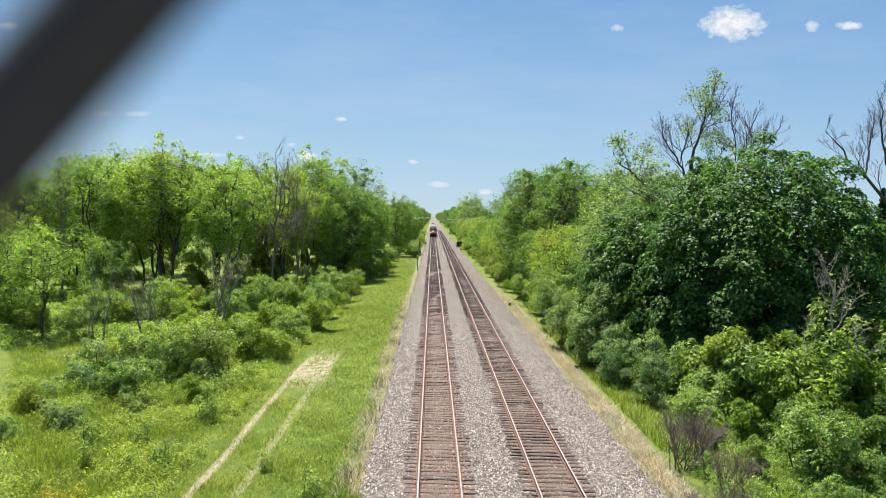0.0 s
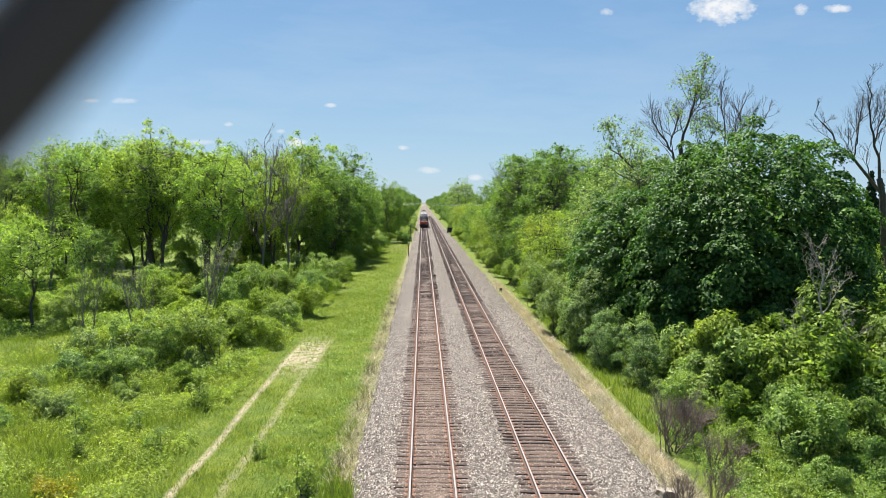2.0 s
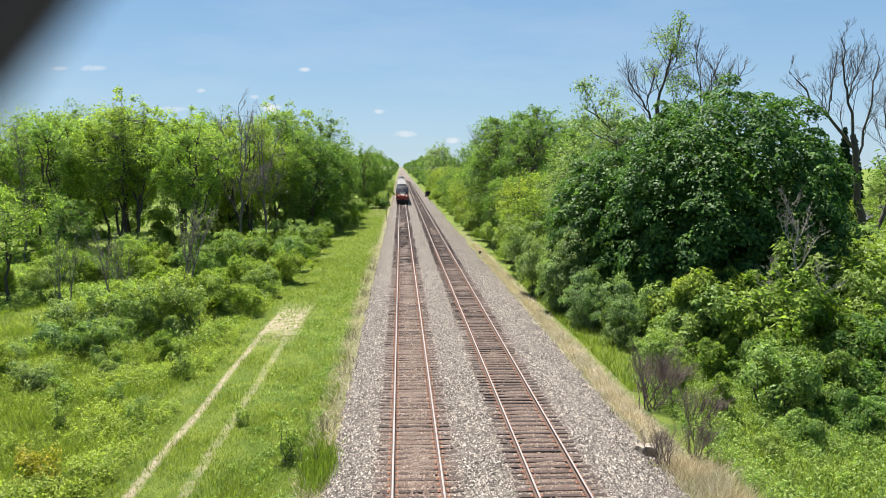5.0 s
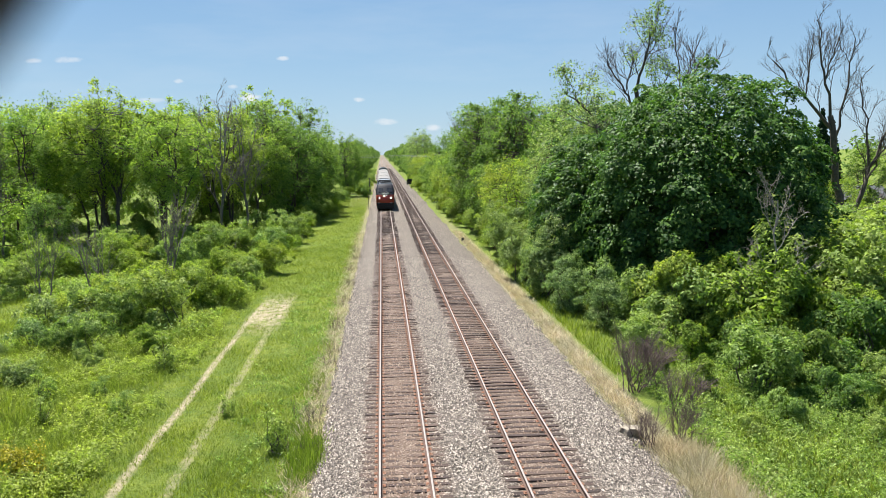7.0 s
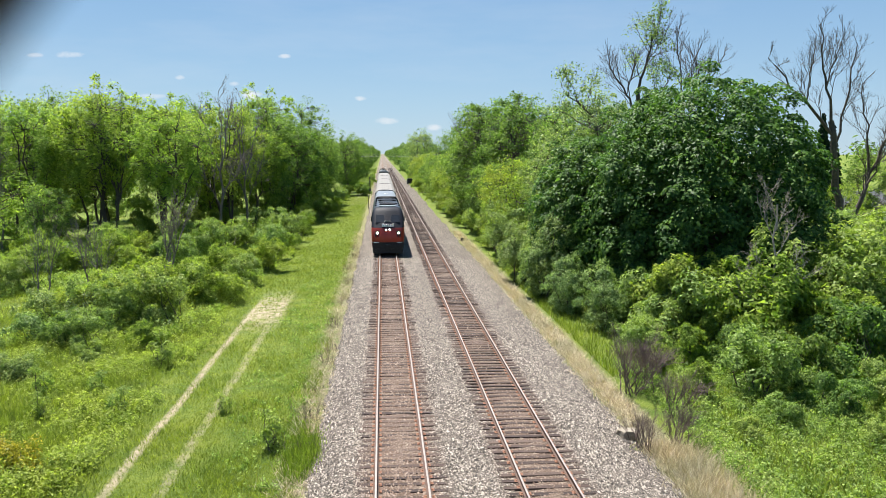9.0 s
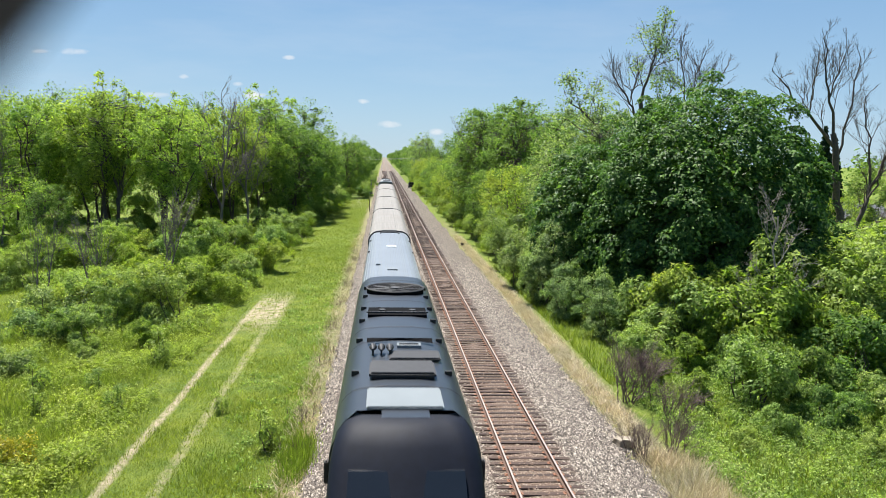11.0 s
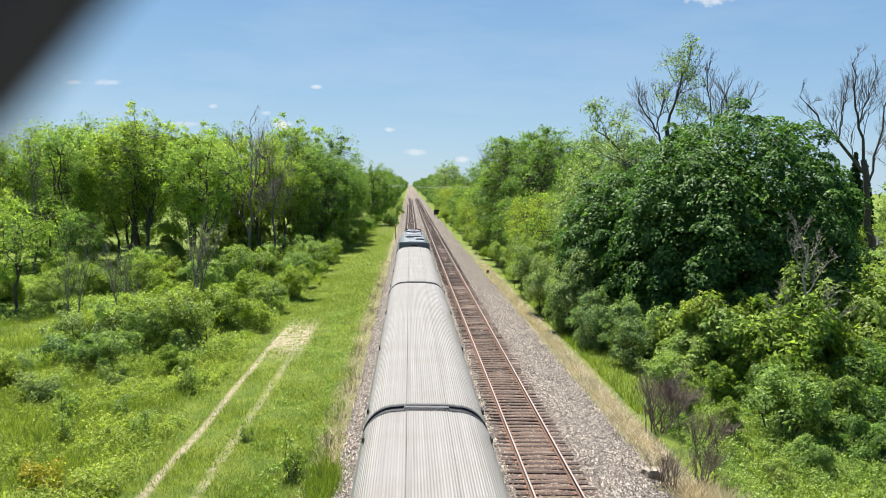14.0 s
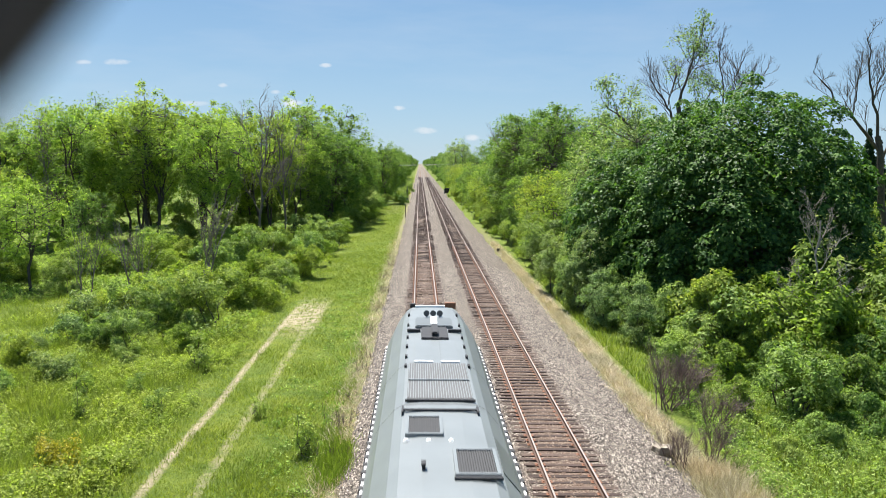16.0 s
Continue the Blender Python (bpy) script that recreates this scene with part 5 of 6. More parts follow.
def leading_locomotive():
    """Streamlined diesel with a dark roof, a red nose and lit headlights; its front is at y = 0."""
    t = thing("locomotive", "dark blue diesel locomotive with red nose and lit headlights", "locomotive", "train")
    ZT = 4.32
    sec = hull(1.52, 0.95, ZT, 0.95, 0.85)
    levels = [(1.2, 0.06, 1.48), (1.5, 0.0, 1.5), (2.1, 0.12, 1.52), (2.5, 0.34, 1.52), (2.7, 0.5, 1.51), (3.2, 0.95, 1.49), (3.6, 1.3, 1.46), (3.95, 1.6, 1.38), (4.2, 1.9, 1.2), (4.3, 2.25, 0.98)]
    nose(t, levels, 2.5, RED, NAVY, 1.52, 2.6)
    shell("body", sec, 2.4, LOCO - 0.3, SLATE, t, "dark slate painted body", True)
    shell("side_skirt", [(-1.5, 0.55), (-1.53, 1.2), (-1.53, 1.9), (1.53, 1.9), (1.53, 1.2), (1.5, 0.55)], 2.6, LOCO - 0.4, RED, t, "red stripe along the lower side")
    # windscreen, name bars, number board
    def on_nose(z):
        return np.interp(z, [l[0] for l in levels], [l[1] for l in levels])
    for x0, x1 in ((-1.12, -0.06), (0.06, 1.12)):
        z0, z1 = 2.98, 3.62
        e = 0.045
        v = [(x0, on_nose(z0) + 0.06 - e + abs(x0) * 0.05, z0), (x1, on_nose(z0) + 0.06 - e + abs(x1) * 0.05, z0), (x1 * 0.97, on_nose(z1) + 0.06 - e + abs(x1) * 0.05, z1), (x0 * 0.97, on_nose(z1) + 0.06 - e + abs(x0) * 0.05, z1)]
        v += [(x, y + 0.05, z) for x, y, z in v]
        under("windscreen", mesh_of("windscreen", v, [(0, 1, 2, 3), (7, 6, 5, 4), (0, 4, 5, 1), (1, 5, 6, 2), (2, 6, 7, 3), (3, 7, 4, 0)], [DARKGLASS]), t, "dark windscreen pane")
    bm = bmesh.new()
    for i, (w, h) in enumerate([(0.16, 0.26), (0.15, 0.17), (0.1, 0.24), (0.1, 0.17), (0.14, 0.17), (0.14, 0.25)]):
        x = -0.48 + i * 0.19
        box(bm, x - w / 2, x + w / 2, on_nose(2.64) - 0.06, on_nose(2.64) + 0.2, 2.6, 2.6 + h)
    part("nose_lettering", bm, WHITE, t, "white lettering bars")
    part("number_board", boxes((-0.3, 0.3, on_nose(3.1) - 0.06, on_nose(3.1) + 0.2, 3.0, 3.13), bevel=0.02), MESHGREY, t, "pale number board")
    lamps = part("headlight_box", boxes((-0.36, 0.36, 0.16, 0.4, 2.22, 2.48), bevel=0.05), NAVY, t)
    for x in (-0.16, 0.16):
        part("headlight", rod(bmesh.new(), (x, 0.12, 2.35), (x, 0.2, 2.35), 0.075, n=16), LAMP, lamps, "lit headlight")
    for x in (-0.98, 0.98):
        d = part("ditch_light", boxes((x - 0.2, x + 0.2, 0.14, 0.5, 1.62, 2.22), bevel=0.05), BLACK, t)
        part("lens", rod(bmesh.new(), (x, 0.08, 2.05), (x, 0.16, 2.05), 0.085, n=16), LAMP, d, "lit ditch light")
        part("marker_lens", rod(bmesh.new(), (x, 0.1, 1.75), (x, 0.16, 1.75), 0.08, n=12), REDLAMP, d)
    part("pilot", boxes((-1.4, 1.4, 0.25, 2.4, 0.14, 0.6), (-1.44, 1.44, 0.12, 2.5, 0.6, 1.22), bevel=0.06), BLACK, t, "black pilot plate")
    for x in (-1.05, 1.05):
        part("step", boxes((x - 0.22, x + 0.22, 0.02, 0.14, 1.16, 1.2)), WHITE, t, "white step edge")
    coupler(t, 0.2, -1)
    coupler(t, LOCO - 0.4, 1)
    for x in (-1.56, 1.56):
        part("mirror", boxes((x - 0.05, x + 0.05, 2.45, 2.6, 2.9, 3.4), bevel=0.03), BLACK, t)
    # roof
    for y in (4.6, 9.1, 11.0, 15.5, 20.2):
        v, f = loft([[(x * 1.004, yy, z + 0.012) for x, z in sec[1:-1]] for yy in (y, y + 0.05)], False, False)
        under("roof_seam", mesh_of("roof_seam", v, f, [BLACK]), t)
    part("front_roof_panel", boxes((-0.8, 0.8, 2.9, 4.3, ZT - 0.02, ZT + 0.05), bevel=0.03), GREYROOF, t, "pale grey roof panel")
    part("roof_hood", boxes((-0.78, 0.78, 5.2, 6.4, ZT - 0.02, ZT + 0.14), bevel=0.05), BLACK, t)
    horns(t, -0.5, 7.75, ZT, -1)
    part("air_intake", boxes((-0.3, 1.0, 6.9, 7.75, ZT - 0.03, ZT + 0.06), bevel=0.03), BLACK, t)
    grille(t, -0.02, 0.5, 8.35, 8.6, ZT + 0.01, 10, GREYROOF, label="small slatted vent")
    v, f = loft([[(x, 8.7 + 0.3 * (1 - (x / 0.95) ** 2), ZT + 0.03), (x, 9.02, ZT + 0.1)] for x in np.linspace(-0.9, 0.9, 9)], False, False)
    under("deflector", mesh_of("deflector", v, f, [SHADEBLACK]), t)
    # the slab stands proud of the roof; its black paints the recess's shade
    ex = part("exhaust_well", boxes((-0.95, 0.95, 12.7, 14.0, ZT - 0.1, ZT + 0.03)), SHADEBLACK, t, "exhaust opening, its shaded hollow drawn as a black slab")
    for x in (-0.5, 0.5):
        part("exhaust_pipe", rod(bmesh.new(), (x, 13.5, ZT - 0.05), (x, 13.5, ZT + 0.06), 0.12, n=12), BLACK, ex)
    part("exhaust_rim", boxes((-1.0, 1.0, 13.0, 13.06, ZT + 0.03, ZT + 0.07)), BLACK, ex)
    # the black disc stands for the dark behind the guard rings
    fan = part("radiator_fan", rod(bmesh.new(), (0, 17.75, ZT - 0.12), (0, 17.75, ZT + 0.08), 1.08, n=40), SHADEBLACK, t, "large round black radiator fan")
    for r, w in ((1.08, 0.035), (0.94, 0.008), (0.8, 0.008), (0.66, 0.008), (0.52, 0.008), (0.38, 0.008)):
        ring = [[(math.cos(a) * (r + w * math.cos(q)), 17.75 + math.sin(a) * (r + w * math.cos(q)), ZT + 0.1 + w * math.sin(q)) for q in (0, 1.57, 3.14, 4.71)] for a in [2 * math.pi * k / 40 for k in range(41)]]
        v, f = loft(ring, True, False)
        under("guard_ring", mesh_of("guard_ring", v, f, [FANGREY]), fan)
    part("fan_hub", rod(bmesh.new(), (0, 17.75, ZT + 0.05), (0, 17.75, ZT + 0.12), 0.2, n=20), FANGREY, fan)
    for k in range(7):
        a = 2 * math.pi * k / 7
        c, s = math.cos(a), math.sin(a)
        v = [(0.25 * c - 0.1 * s, 17.75 + 0.25 * s + 0.1 * c, ZT + 0.082), (0.25 * c + 0.1 * s, 17.75 + 0.25 * s - 0.1 * c, ZT + 0.095), (1.0 * c + 0.2 * s, 17.75 + 1.0 * s - 0.2 * c, ZT + 0.098), (1.0 * c + 0.02 * s, 17.75 + 1.0 * s - 0.02 * c, ZT + 0.082)]
        v += [(x, y, z - 0.012) for x, y, z in v]
        under("fan_blade", mesh_of("fan_blade", v, [(0, 1, 2, 3), (7, 6, 5, 4), (0, 4, 5, 1), (1, 5, 6, 2), (2, 6, 7, 3), (3, 7, 4, 0)], [FANGREY]), fan)
    for y in (6.0, 9.5, 12.3, 14.4, 16.8, 18.7):
        for s in (-1, 1):
            part("lifting_lug", boxes((s * 1.12 - 0.09, s * 1.12 + 0.09, y - 0.03, y + 0.03, ZT - 0.16, ZT - 0.03)), BLACK, t)
    for y in (4.2, LOCO - 4.4):
        bogie(t, y)
    part("fuel_tank", boxes((-1.35, 1.35, 8.0, 13.5, 0.25, 0.95), bevel=0.1), BLACK, t)
    return t


CAR = 26.0


def coach(name, label, smooth):
    """Passenger car; y runs from 0 to its coupled length. Ribbed or smooth roof."""
    t = thing(name, label, "railway car", "train")
    ZT = 3.87
    if smooth:
        ZT = 3.8
        sec = hull(1.5, 0.9, ZT, 0.75, 0.8)
        shell("body", sec, 0.3, CAR - 0.3, BLUEROOF, t, "pale blue-grey painted steel roof and body", True)
        for s in (-1, 1):
            for k in range(4):
                a = 0.30 + 0.11 * k
                x = s * (1.5 - 0.7 * (1 - math.cos(a * 2.2)))
                z = ZT - 0.75 + 0.705 * math.sin(a * 2.2)
                part("roof_rib", boxes((x - 0.015, x + 0.015, 0.4, CAR - 0.4, z - 0.01, z + 0.02)), GREYROOF, t)
        for k in range(16):
            x = -0.75 + 0.1 * k
            part("roof_rib", boxes((x - 0.013, x + 0.013, 0.4, CAR - 0.4, ZT - 0.05, ZT + 0.012 - 0.03 * abs(x))), GREYROOF if k % 3 else BLUEROOF, t)
        for y in (2.2, CAR / 2 + 2, CAR - 4.5):
            for s in (-1, 1):
                part("grab_iron", boxes((s * 1.3 - 0.1, s * 1.3 + 0.1, y, y + 0.04, ZT - 0.36, ZT - 0.22)), BLACK, t)
        for x, y, w in ((0.0, 5.2, 0.26), (-0.72, 7.2, 0.12), (0.05, 15.5, 0.3)):
            part("roof_hatch", boxes((x - w, x + w, y, y + w * 1.9, ZT - 0.05, ZT + 0.05), bevel=0.02), GREYROOF if y < 10 else WHITE, t)
        part("rear_bar", boxes((-0.62, 0.62, CAR - 0.95, CAR - 0.9, ZT + 0.0, ZT + 0.05)), BLACK, t)
        for s in (-1, 1):
            part("tow_bracket", boxes((s * 0.66 - 0.05, s * 0.66 + 0.05, CAR - 1.5, CAR - 0.85, ZT - 0.06, ZT + 0.06), bevel=0.02), BLACK, t)
    else:
        sec = hull(1.6, 0.9, ZT, 0.85, 0.75, 9)
        rib = ribbed(sec, 0.03, 0.01, ZT - 0.7, 1.57)
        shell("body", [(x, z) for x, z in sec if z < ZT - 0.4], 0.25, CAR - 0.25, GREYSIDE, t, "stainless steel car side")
        v, f = loft([[(x, y, z + 0.004) for x, z in rib if z > ZT - 0.84] for y in (0.28, CAR - 0.28)], False, True)
        under("roof", mesh_of("roof", v, f, [STEEL]), t, "pale ribbed stainless roof, streaked with dust")
        for x in (-0.5, 0.5):
            part("roof_seam", boxes((x - 0.009, x + 0.009, 0.35, CAR - 0.35, ZT - 0.06, ZT + 0.006)), MESHGREY, t)
        for s in (-1, 1):
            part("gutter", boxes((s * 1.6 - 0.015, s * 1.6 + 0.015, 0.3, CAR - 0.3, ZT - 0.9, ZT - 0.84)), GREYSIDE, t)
            for y in (0.8, 9.0, 17.2, CAR - 1.6):
                part("grab_iron", boxes((s * 1.5 - 0.02, s * 1.5 + 0.02, y, y + 0.4, ZT - 0.42, ZT - 0.3)), BLACK, t)
    for s in (-1, 1):
        for k in range(10):
            y = 3.2 + k * 2.1
            part("window", boxes((s * (1.6 if not smooth else 1.505) - 0.012, s * (1.6 if not smooth else 1.505) + 0.012, y, y + 1.5, 1.95, 2.55)), DARKGLASS, t)
    # end arches and gangway
    for y0, y1 in ((0.0, 0.3), (CAR - 0.3, CAR)):
        arch = [(x * 0.985, z - 0.02) for x, z in sec]
        shell("end_arch", [(x * 1.0, z + 0.045) for x, z in arch if z > 1.0], (y0 + 0.12 if y0 == 0 else y0), (y1 if y0 == 0 else y1 - 0.12), BLACK, t, "black rubber end band")
    for y0, y1 in ((-0.02, 0.16), (CAR - 0.16, CAR + 0.02)):
        part("gangway", boxes((-0.6, 0.6, y0, y1, 0.9, ZT - 0.1), bevel=0.03), BLACK, t)
        part("gangway_top", boxes((-0.56, 0.56, y0 - 0.06, y1 + 0.06, ZT - 0.04, ZT + 0.04), bevel=0.02), MESHGREY, t)
    for y in (3.6, CAR - 3.6):
        bogie(t, y)
    part("underframe", boxes((-1.2, 1.2, 6, CAR - 6, 0.4, 0.9)), BLACK, t)
    return t


TAIL = 21.0


def trailing_locomotive():
    """Boxy diesel at the tail; its nose is at y = TAIL and looks back."""
    t = thing("locomotive", "pale grey diesel locomotive with roof grilles at the tail", "locomotive", "train")
    ZT = 4.3
    sec = [(-1.52, 0.9), (-1.52, 3.3), (-1.3, 3.78), (-0.98, 4.16), (-0.8, 4.27), (-0.4, ZT), (0.4, ZT), (0.8, 4.27), (0.98, 4.16), (1.3, 3.78), (1.52, 3.3), (1.52, 0.9)]
    shell("body", sec, 0.25, 16.6, GREYROOF, t, "pale grey painted body with angled roof edges")
    # nose, falling away to the coupler
    rings = []
    for y, zt, hw, lo in ((16.6, 4.3, 1.52, 0.9), (18.9, 4.26, 1.36, 0.9), (19.3, 4.1, 1.28, 0.9), (20.2, 3.0, 1.2, 0.9), (20.65, 2.4, 1.15, 0.85), (TAIL, 1.4, 1.1, 0.8)):
        k = (zt - lo) / (4.3 - 0.9)
        rings.append([(x * hw / 1.52, y, lo + (z - 0.9) * k) for x, z in sec])
    v, f = loft(rings, False, True)
    under("nose", mesh_of("nose", v, f, [GREYROOF]), t, "sloping nose")
    part("pilot", boxes((-1.35, 1.35, TAIL - 0.5, TAIL + 0.05, 0.15, 0.85), bevel=0.05), BLACK, t)
    coupler(t, TAIL - 0.2, 1)
    coupler(t, 0.4, -1)
    for s in (-1, 1):
        strip = part("zigzag_edge", boxes((s * 1.5 - 0.05, s * 1.5 + 0.05, 0.3, 16.6, 3.26, 3.34)), WHITE, t, "white roof edge strip")
        for k in range(39):
            y = 0.5 + k * 0.41
            part("notch", boxes((s * 1.53 - 0.05, s * 1.53 + 0.05, y, y + 0.2, 3.24, 3.36)), BLACK, strip)
    part("rear_hood", boxes((-1.35, 1.35, 0.05, 0.4, 2.6, 4.24), bevel=0.05), GREYSIDE, t)
    part("number_strip", boxes((-0.28, 0.28, 0.0, 0.06, 3.85, 4.0)), BLACK, t)
    z = ZT
    # from the coupled end to the nose
    grille(t, 0.2, 0.84, 2.9, 4.0, z + 0.01, 15, GREYROOF)
    part("grille_lip", boxes((0.12, 0.92, 2.7, 2.78, z, z + 0.05)), BLACK, t)
    part("antenna", boxes((-0.41, -0.35, 3.15, 3.22, z, z + 0.1), (-0.42, -0.34, 3.12, 3.3, z + 0.09, z + 0.12)), BLACK, t)
    for x in (-0.7, -0.28, 0.14):
        part("antenna_dome", rod(bmesh.new(), (x, 4.62, z - 0.01), (x, 4.62, z + 0.035), 0.06, 0.03, 14), WHITE, t)
    grille(t, -0.66, -0.06, 4.9, 5.9, z + 0.01, 13, GREYROOF)
    part("roof_rail", boxes((-0.78, 0.74, 6.38, 6.46, z + 0.01, z + 0.05)), BLACK, t)
    for x in (-0.8, 0.76):
        part("rail_foot", boxes((x - 0.02, x + 0.02, 6.2, 6.6, z - 0.04, z + 0.06)), BLACK, t)
    dyn = part("radiator_mesh", boxes((-0.72, 0.72, 7.15, 10.3, z - 0.02, z + 0.05)), MESHGREY, t, "grey radiator mesh")
    for k in range(26):
        x = -0.7 + k * 0.056
        part("wire", boxes((x - 0.008, x + 0.008, 7.17, 10.28, z + 0.05, z + 0.066)), GREYROOF, dyn)
    part("cross_bar", boxes((-0.72, 0.72, 8.6, 8.66, z + 0.05, z + 0.085)), GREYROOF, dyn)
    part("lower_lip", boxes((-0.76, 0.76, 7.07, 7.13, z, z + 0.05)), BLACK, dyn)
    for x0, x1 in ((-0.58, -0.1), (0.1, 0.58)):
        part("roof_panel", boxes((x0, x1, 10.6, 13.1, z - 0.02, z + 0.03), bevel=0.015), GREYROOF, t)
        part("panel_lip", boxes((x0, x1, 10.45, 10.55, z, z + 0.06)), WHITE, t)
    part("exhaust_stack", boxes((-0.4, 0.4, 13.25, 14.8, z - 0.02, z + 0.07), bevel=0.03), BLACK, t, "sooty black exhaust stack")
    part("stack_vane", boxes((-0.1, 0.1, 13.4, 14.7, z + 0.12, z + 0.2), bevel=0.03), BLACK, t)
    part("stack_hood", boxes((-0.58, 0.58, 14.85, 16.2, z - 0.02, z + 0.1), bevel=0.03), GREYSIDE, t)
    part("stack_cap", boxes((-0.1, 0.1, 14.9, 16.1, z + 0.1, z + 0.16), bevel=0.02), WHITE, t)
    for s in (-1, 1):
        part("bracket", boxes((s * 0.62 - 0.2, s * 0.62 + 0.2, 14.3, 14.42, z, z + 0.09)), BLACK, t)
        for y in (10.2, 11.2, 12.4, 13.6, 15.4, 17.2):
            part("lifting_lug", boxes((s * 0.8 - 0.03, s * 0.8 + 0.03, y - 0.1, y + 0.1, z - 0.06, z + 0.04)), BLACK, t)
    for y in (6.9, 10.35):
        v, f = loft([[(x * 1.006, yy, zz + 0.008) for x, zz in sec[1:-1]] for yy in (y, y + 0.03)], False, False)
        under("roof_seam", mesh_of("roof_seam", v, f, [MESHGREY]), t)
    horns(t, 0.0, 16.7, z, 1, MESHGREY)
    part("beacon", boxes((0.45, 0.85, 19.0, 19.15, z - 0.12, z + 0.1)), RUST, t)
    part("nose_bar", boxes((-0.6, 0.45, 18.8, 18.95, z - 0.06, z + 0.02)), WHITE, t)
    part("antenna_plate", boxes((-0.78, -0.6, 18.95, 19.1, z - 0.1, z + 0.06)), BLACK, t)
    v = [(1.0, 3.4, 4.165), (1.3, 3.4, 3.81), (1.3, 5.2, 3.81), (1.0, 5.2, 4.165), (0.98, 3.4, 4.12), (1.27, 3.4, 3.77), (1.27, 5.2, 3.77), (0.98, 5.2, 4.12)]
    under("side_hatch", mesh_of("side_hatch", v, [(0, 1, 2, 3), (7, 6, 5, 4), (0, 4, 5, 1), (1, 5, 6, 2), (2, 6, 7, 3), (3, 7, 4, 0)], [GREYSIDE]), t)
    for x in (-1.2, 1.2):
        part("rear_marker", boxes((x - 0.12, x + 0.12, TAIL - 0.4, TAIL - 0.2, 2.0, 2.3)), REDLAMP, t)
    for y in (4.4, TAIL - 4.4):
        bogie(t, y)
    part("fuel_tank", boxes((-1.35, 1.35, 7.6, 13.2, 0.25, 0.9), bevel=0.1), BLACK, t)
    return t


# ---- small things and sky ----
def overpass():
    """The road bridge on which the viewer stands, with the fence wire close before the lens."""
    t = tagged(new("overpass"), "concrete road bridge over the railway", "bridge", kind="structure")
    part("deck", boxes((-30, 34, -12.0, -0.3, 7.2, 7.9)), CONCRETE, t)
    part("parapet", boxes((-30, 34, -0.3, 0.08, 7.2, 8.3), bevel=0.02), CONCRETE, t)
    for x in (-14.0, 18.0):
        part("pier", boxes((x - 0.6, x + 0.6, -11, -1, -2.2, 7.2), bevel=0.05), CONCRETE, t)


def fence_wire():
    """A dark coated wire that leans across the view, a few centimetres before the eye, up from the parapet."""
    bm = rod(bmesh.new(), (-1.5266, 0.0455, 8.2800), (-0.3657, 0.0455, 9.6329), 0.0034, n=12)
    me = bpy.data.meshes.new("fence_wire")
    bm.to_mesh(me)
    bm.free()
    me.materials.append(COATED)
    tagged(new("fence_wire", me), "dark coated fence wire leaning up from the parapet", "wire")


def power_line():
    t = thing("power_line", "two thin overhead wires on wooden poles across the railway", "power line")
    for x in (-24, 24):
        part("pole", rod(bmesh.new(), (x, 236, -2), (x, 236, 9.4), 0.16, 0.11), BARK, t)
        part("crossarm", boxes((x - 0.06, x + 0.06, 234.9, 237.1, 8.7, 8.85)), BARK, t)
    for dy, z in ((-0.9, 8.7), (0.9, 8.3)):
        bm = bmesh.new()
        for i in range(12):
            a, b = -24 + i * 4, -20 + i * 4
            rod(bm, (a, 236 + dy, z + 0.2 * (a / 24) ** 2), (b, 236 + dy, z + 0.2 * (b / 24) ** 2), 0.028, n=5)
        part("wire", bm, GREYROOF, t)


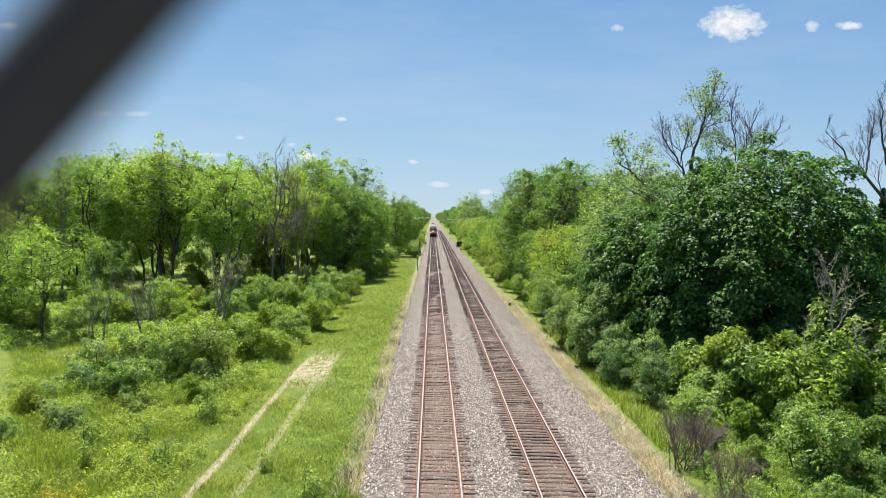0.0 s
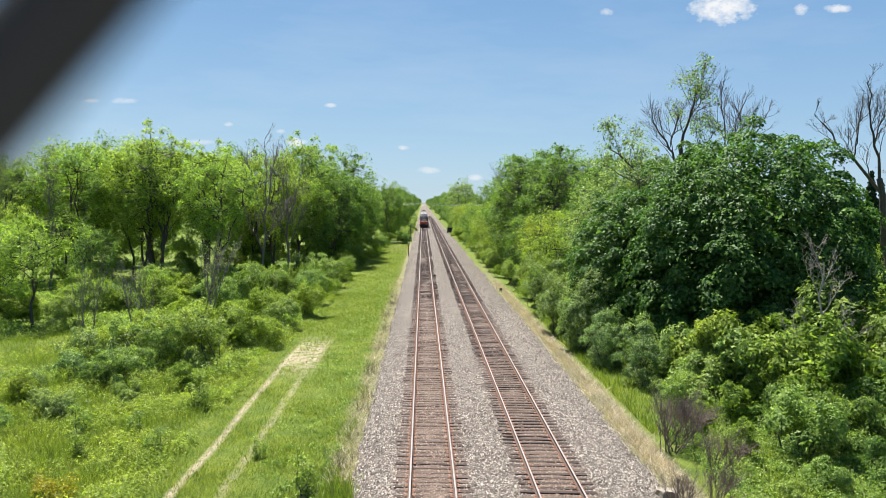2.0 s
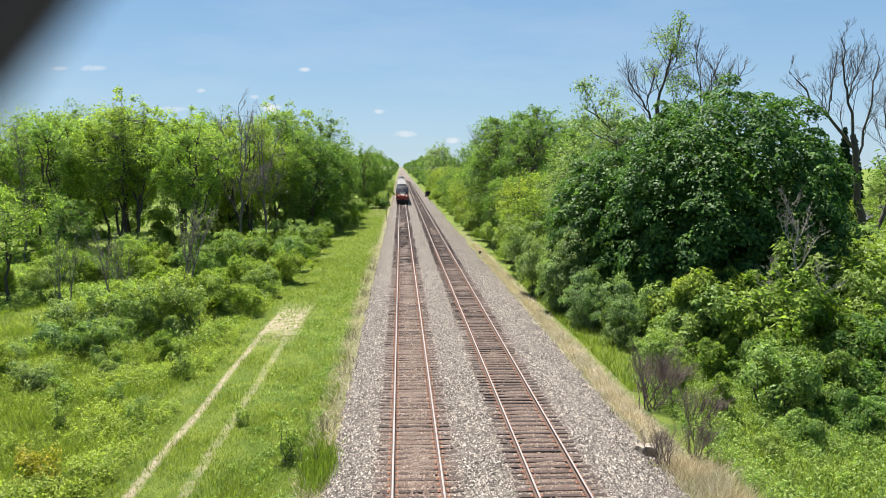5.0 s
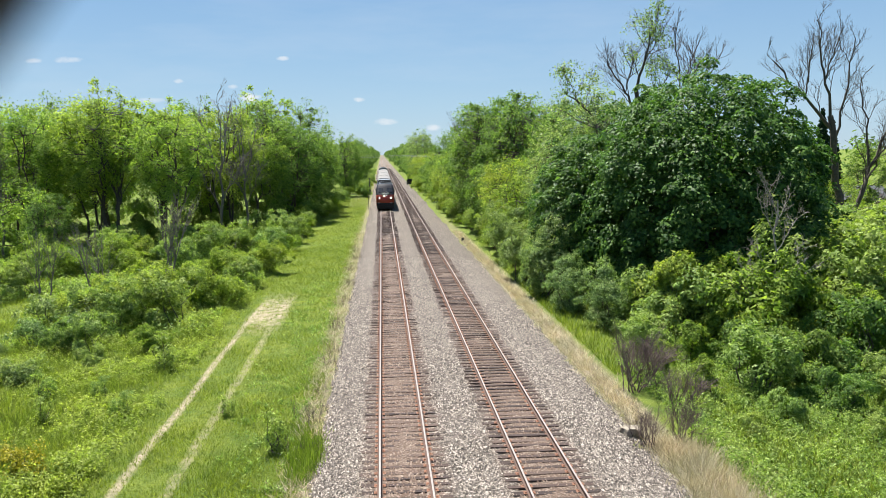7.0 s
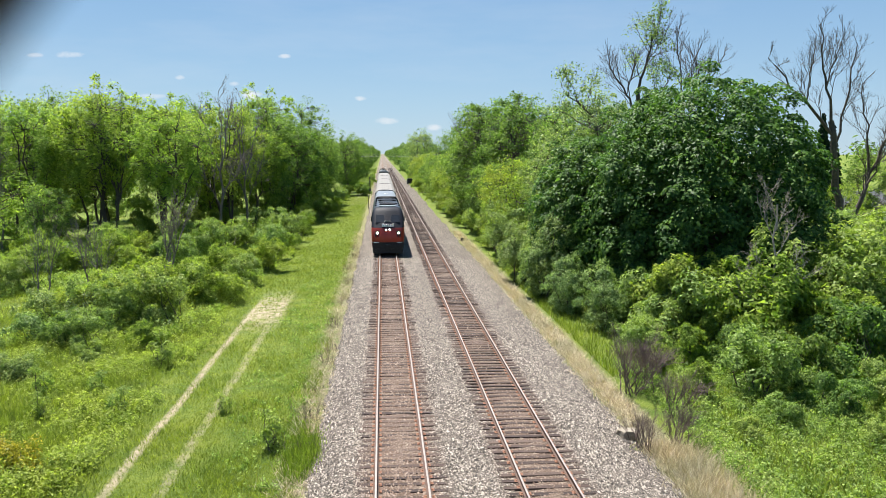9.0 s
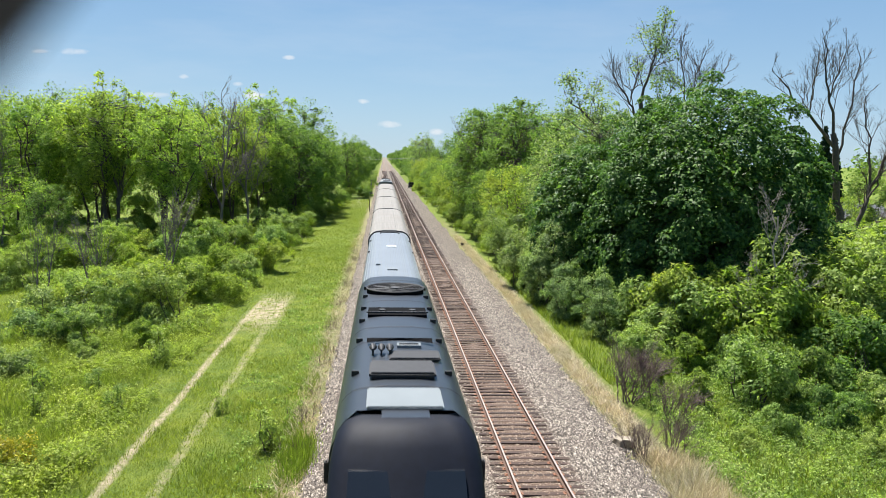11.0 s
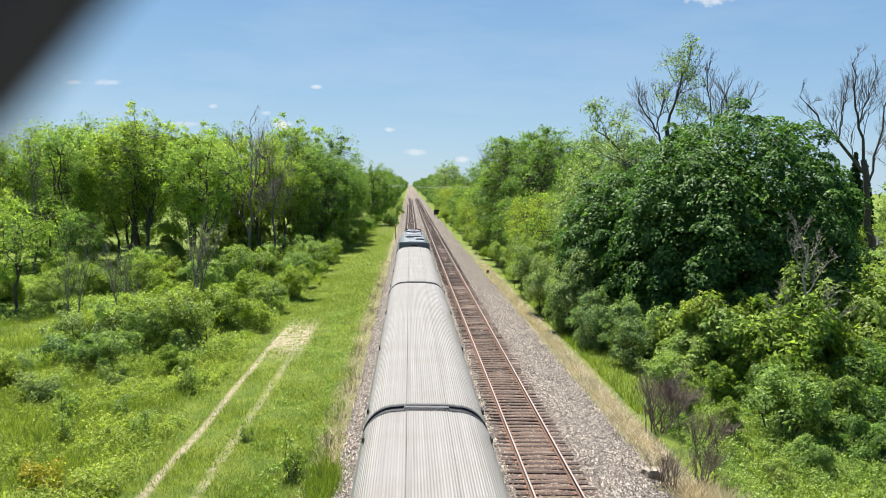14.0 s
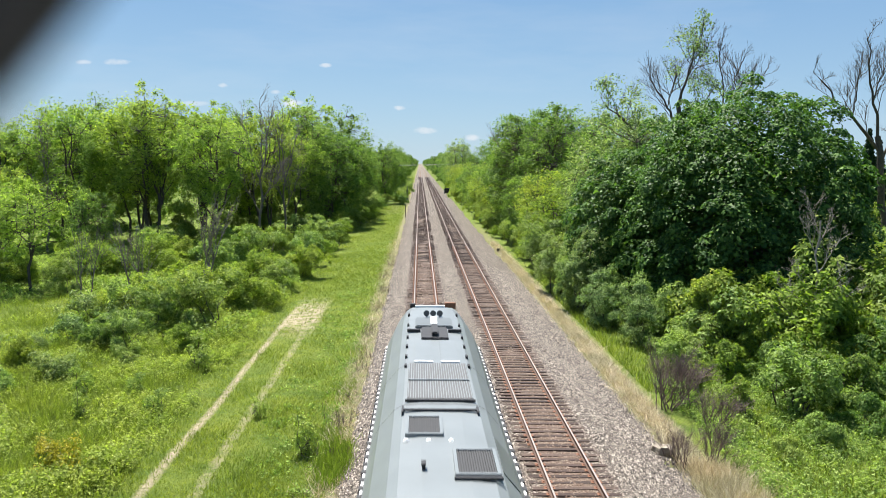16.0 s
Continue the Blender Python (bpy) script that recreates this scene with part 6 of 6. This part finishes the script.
def lineside():
    c = thing("equipment_truck", "black parked maintenance truck beside the far track", "truck")
    c.location = (8.6, 268, -1.05)
    part("chassis", boxes((-1.0, 1.0, -2.6, 2.6, 0.5, 0.85), bevel=0.05), BLACK, c)
    part("cab", boxes((-1.0, 1.0, -2.5, -0.9, 0.85, 2.1), bevel=0.2), BLACK, c)
    part("bed", boxes((-1.05, 1.05, -0.8, 2.6, 0.85, 1.6), bevel=0.05), BLACK, c)
    part("windscreen", boxes((-0.85, 0.85, -2.53, -2.48, 1.5, 1.95)), DARKGLASS, c)
    part("side_panel", boxes((-1.06, -1.0, -2.3, -1.0, 1.0, 1.4)), WHITE, c)
    for x in (-0.9, 0.9):
        for y in (-1.7, 1.7):
            part("wheel", rod(bmesh.new(), (x - 0.12, y, 0.4), (x + 0.12, y, 0.4), 0.4, n=16), BLACK, c)
    s = thing("crossing_signal", "thin grey crossing signal mast with dark lamp head", "signal")
    s.location = (-3.6, 210, -1.0)
    part("mast", rod(bmesh.new(), (0, 0, -0.2), (0, 0, 4.2), 0.09), MESHGREY, s)
    part("lamp_head", boxes((-0.3, 0.3, -0.08, 0.08, 2.9, 3.1), bevel=0.04), MESHGREY, s)
    part("relay_box", boxes((-0.35, 0.35, 0.6, 1.3, -0.1, 1.4), bevel=0.04), MESHGREY, s)
    p = thing("marker_post", "thin weathered wooden post", "post")
    p.location = (-3.0, 152, -1.0)
    part("post", rod(bmesh.new(), (0, 0, -0.2), (0, 0, 2.4), 0.07), BARK, p)
    k = new("rock")
    tagged(k, "pale limestone block beside the ballast", "rock")
    bm = bmesh.new()
    bmesh.ops.create_icosphere(bm, subdivisions=3, radius=1.0)
    for v in bm.verts:
        q = v.co.copy()
        flat = Vector([max(-0.72, min(0.72, a)) for a in q])
        flat += Vector((noise.noise(q * 1.7), noise.noise(q * 1.7 + Vector((5, 0, 0))), noise.noise(q * 1.7 + Vector((0, 5, 0))))) * 0.16
        v.co = Vector((flat.x * 0.5, flat.y * 0.36, flat.z * 0.32 + 0.12))
    part("block", bm, STONE, k)
    k.matrix_basis = pose(8.4, 28.5, -1.0, 4, 3, 18)
    for x, y in ((8.9, 96.0),):
        st = tagged(new("stump"), "small dark stump beside the ballast", "stump")
        st.location = (x, y, -1.0)
        part("stump_wood", rod(bmesh.new(), (0, 0, -0.2), (0, 0, 0.4), 0.2, 0.16, 10), BARK, st)
    h = thing("house", "low grey house half hidden behind the trees", "house")
    h.location = (74, 128, -1.9)
    part("wall", boxes((-6, 6, -4, 4, 0, 3.0)), WHITE, h)
    v = [(-6.5, -4.6, 2.9), (6.5, -4.6, 2.9), (6.5, 4.6, 2.9), (-6.5, 4.6, 2.9), (-6.5, 0, 5.2), (6.5, 0, 5.2)]
    under("roof", mesh_of("roof", v, [(0, 1, 5, 4), (2, 3, 4, 5), (0, 4, 3), (1, 2, 5), (0, 3, 2, 1)], [MESHGREY]), h)
    for x in (-3.5, 0.5, 3.5):
        part("window", boxes((x - 0.6, x + 0.6, -4.03, -3.98, 1.0, 2.2)), DARKGLASS, h)


# ---- build ----
ground()
bed_x, bed_z = ballast_bed()
overpass()
fence_wire()
front = leading_locomotive()
cars = [coach("baggage_car", "smooth pale blue-grey railway car with roof hatches", True)]
ribbed_car = coach("passenger_car", "passenger car with ribbed stainless steel roof", False)
cars += [ribbed_car] + [copy_thing(ribbed_car, Matrix()) for k in range(3)]
tail = trailing_locomotive()
left_woods()
right_woods()
far_woods()
bushes()
power_line()
lineside()
grass_field()
loose_ballast(bed_x, bed_z)
railway_track(0.0, "railway track with rusty rails on weathered ties, used by the train", 1)
railway_track(4.222, "empty second railway track with brown wooden ties", 2)

SPEED, START = 31.0, 354.3


def motions():
    """The train runs towards and under the viewer at one speed."""
    y = 0.0
    for ob, length in [(front, LOCO)] + [(c, CAR) for c in cars] + [(tail, TAIL)]:
        walk(ob, [(s, pose(0, START + y - SPEED * s, 0)) for s in (0, 2, 4, 6, 8, 10, 12, 14, 16)])
        y += length


motions()
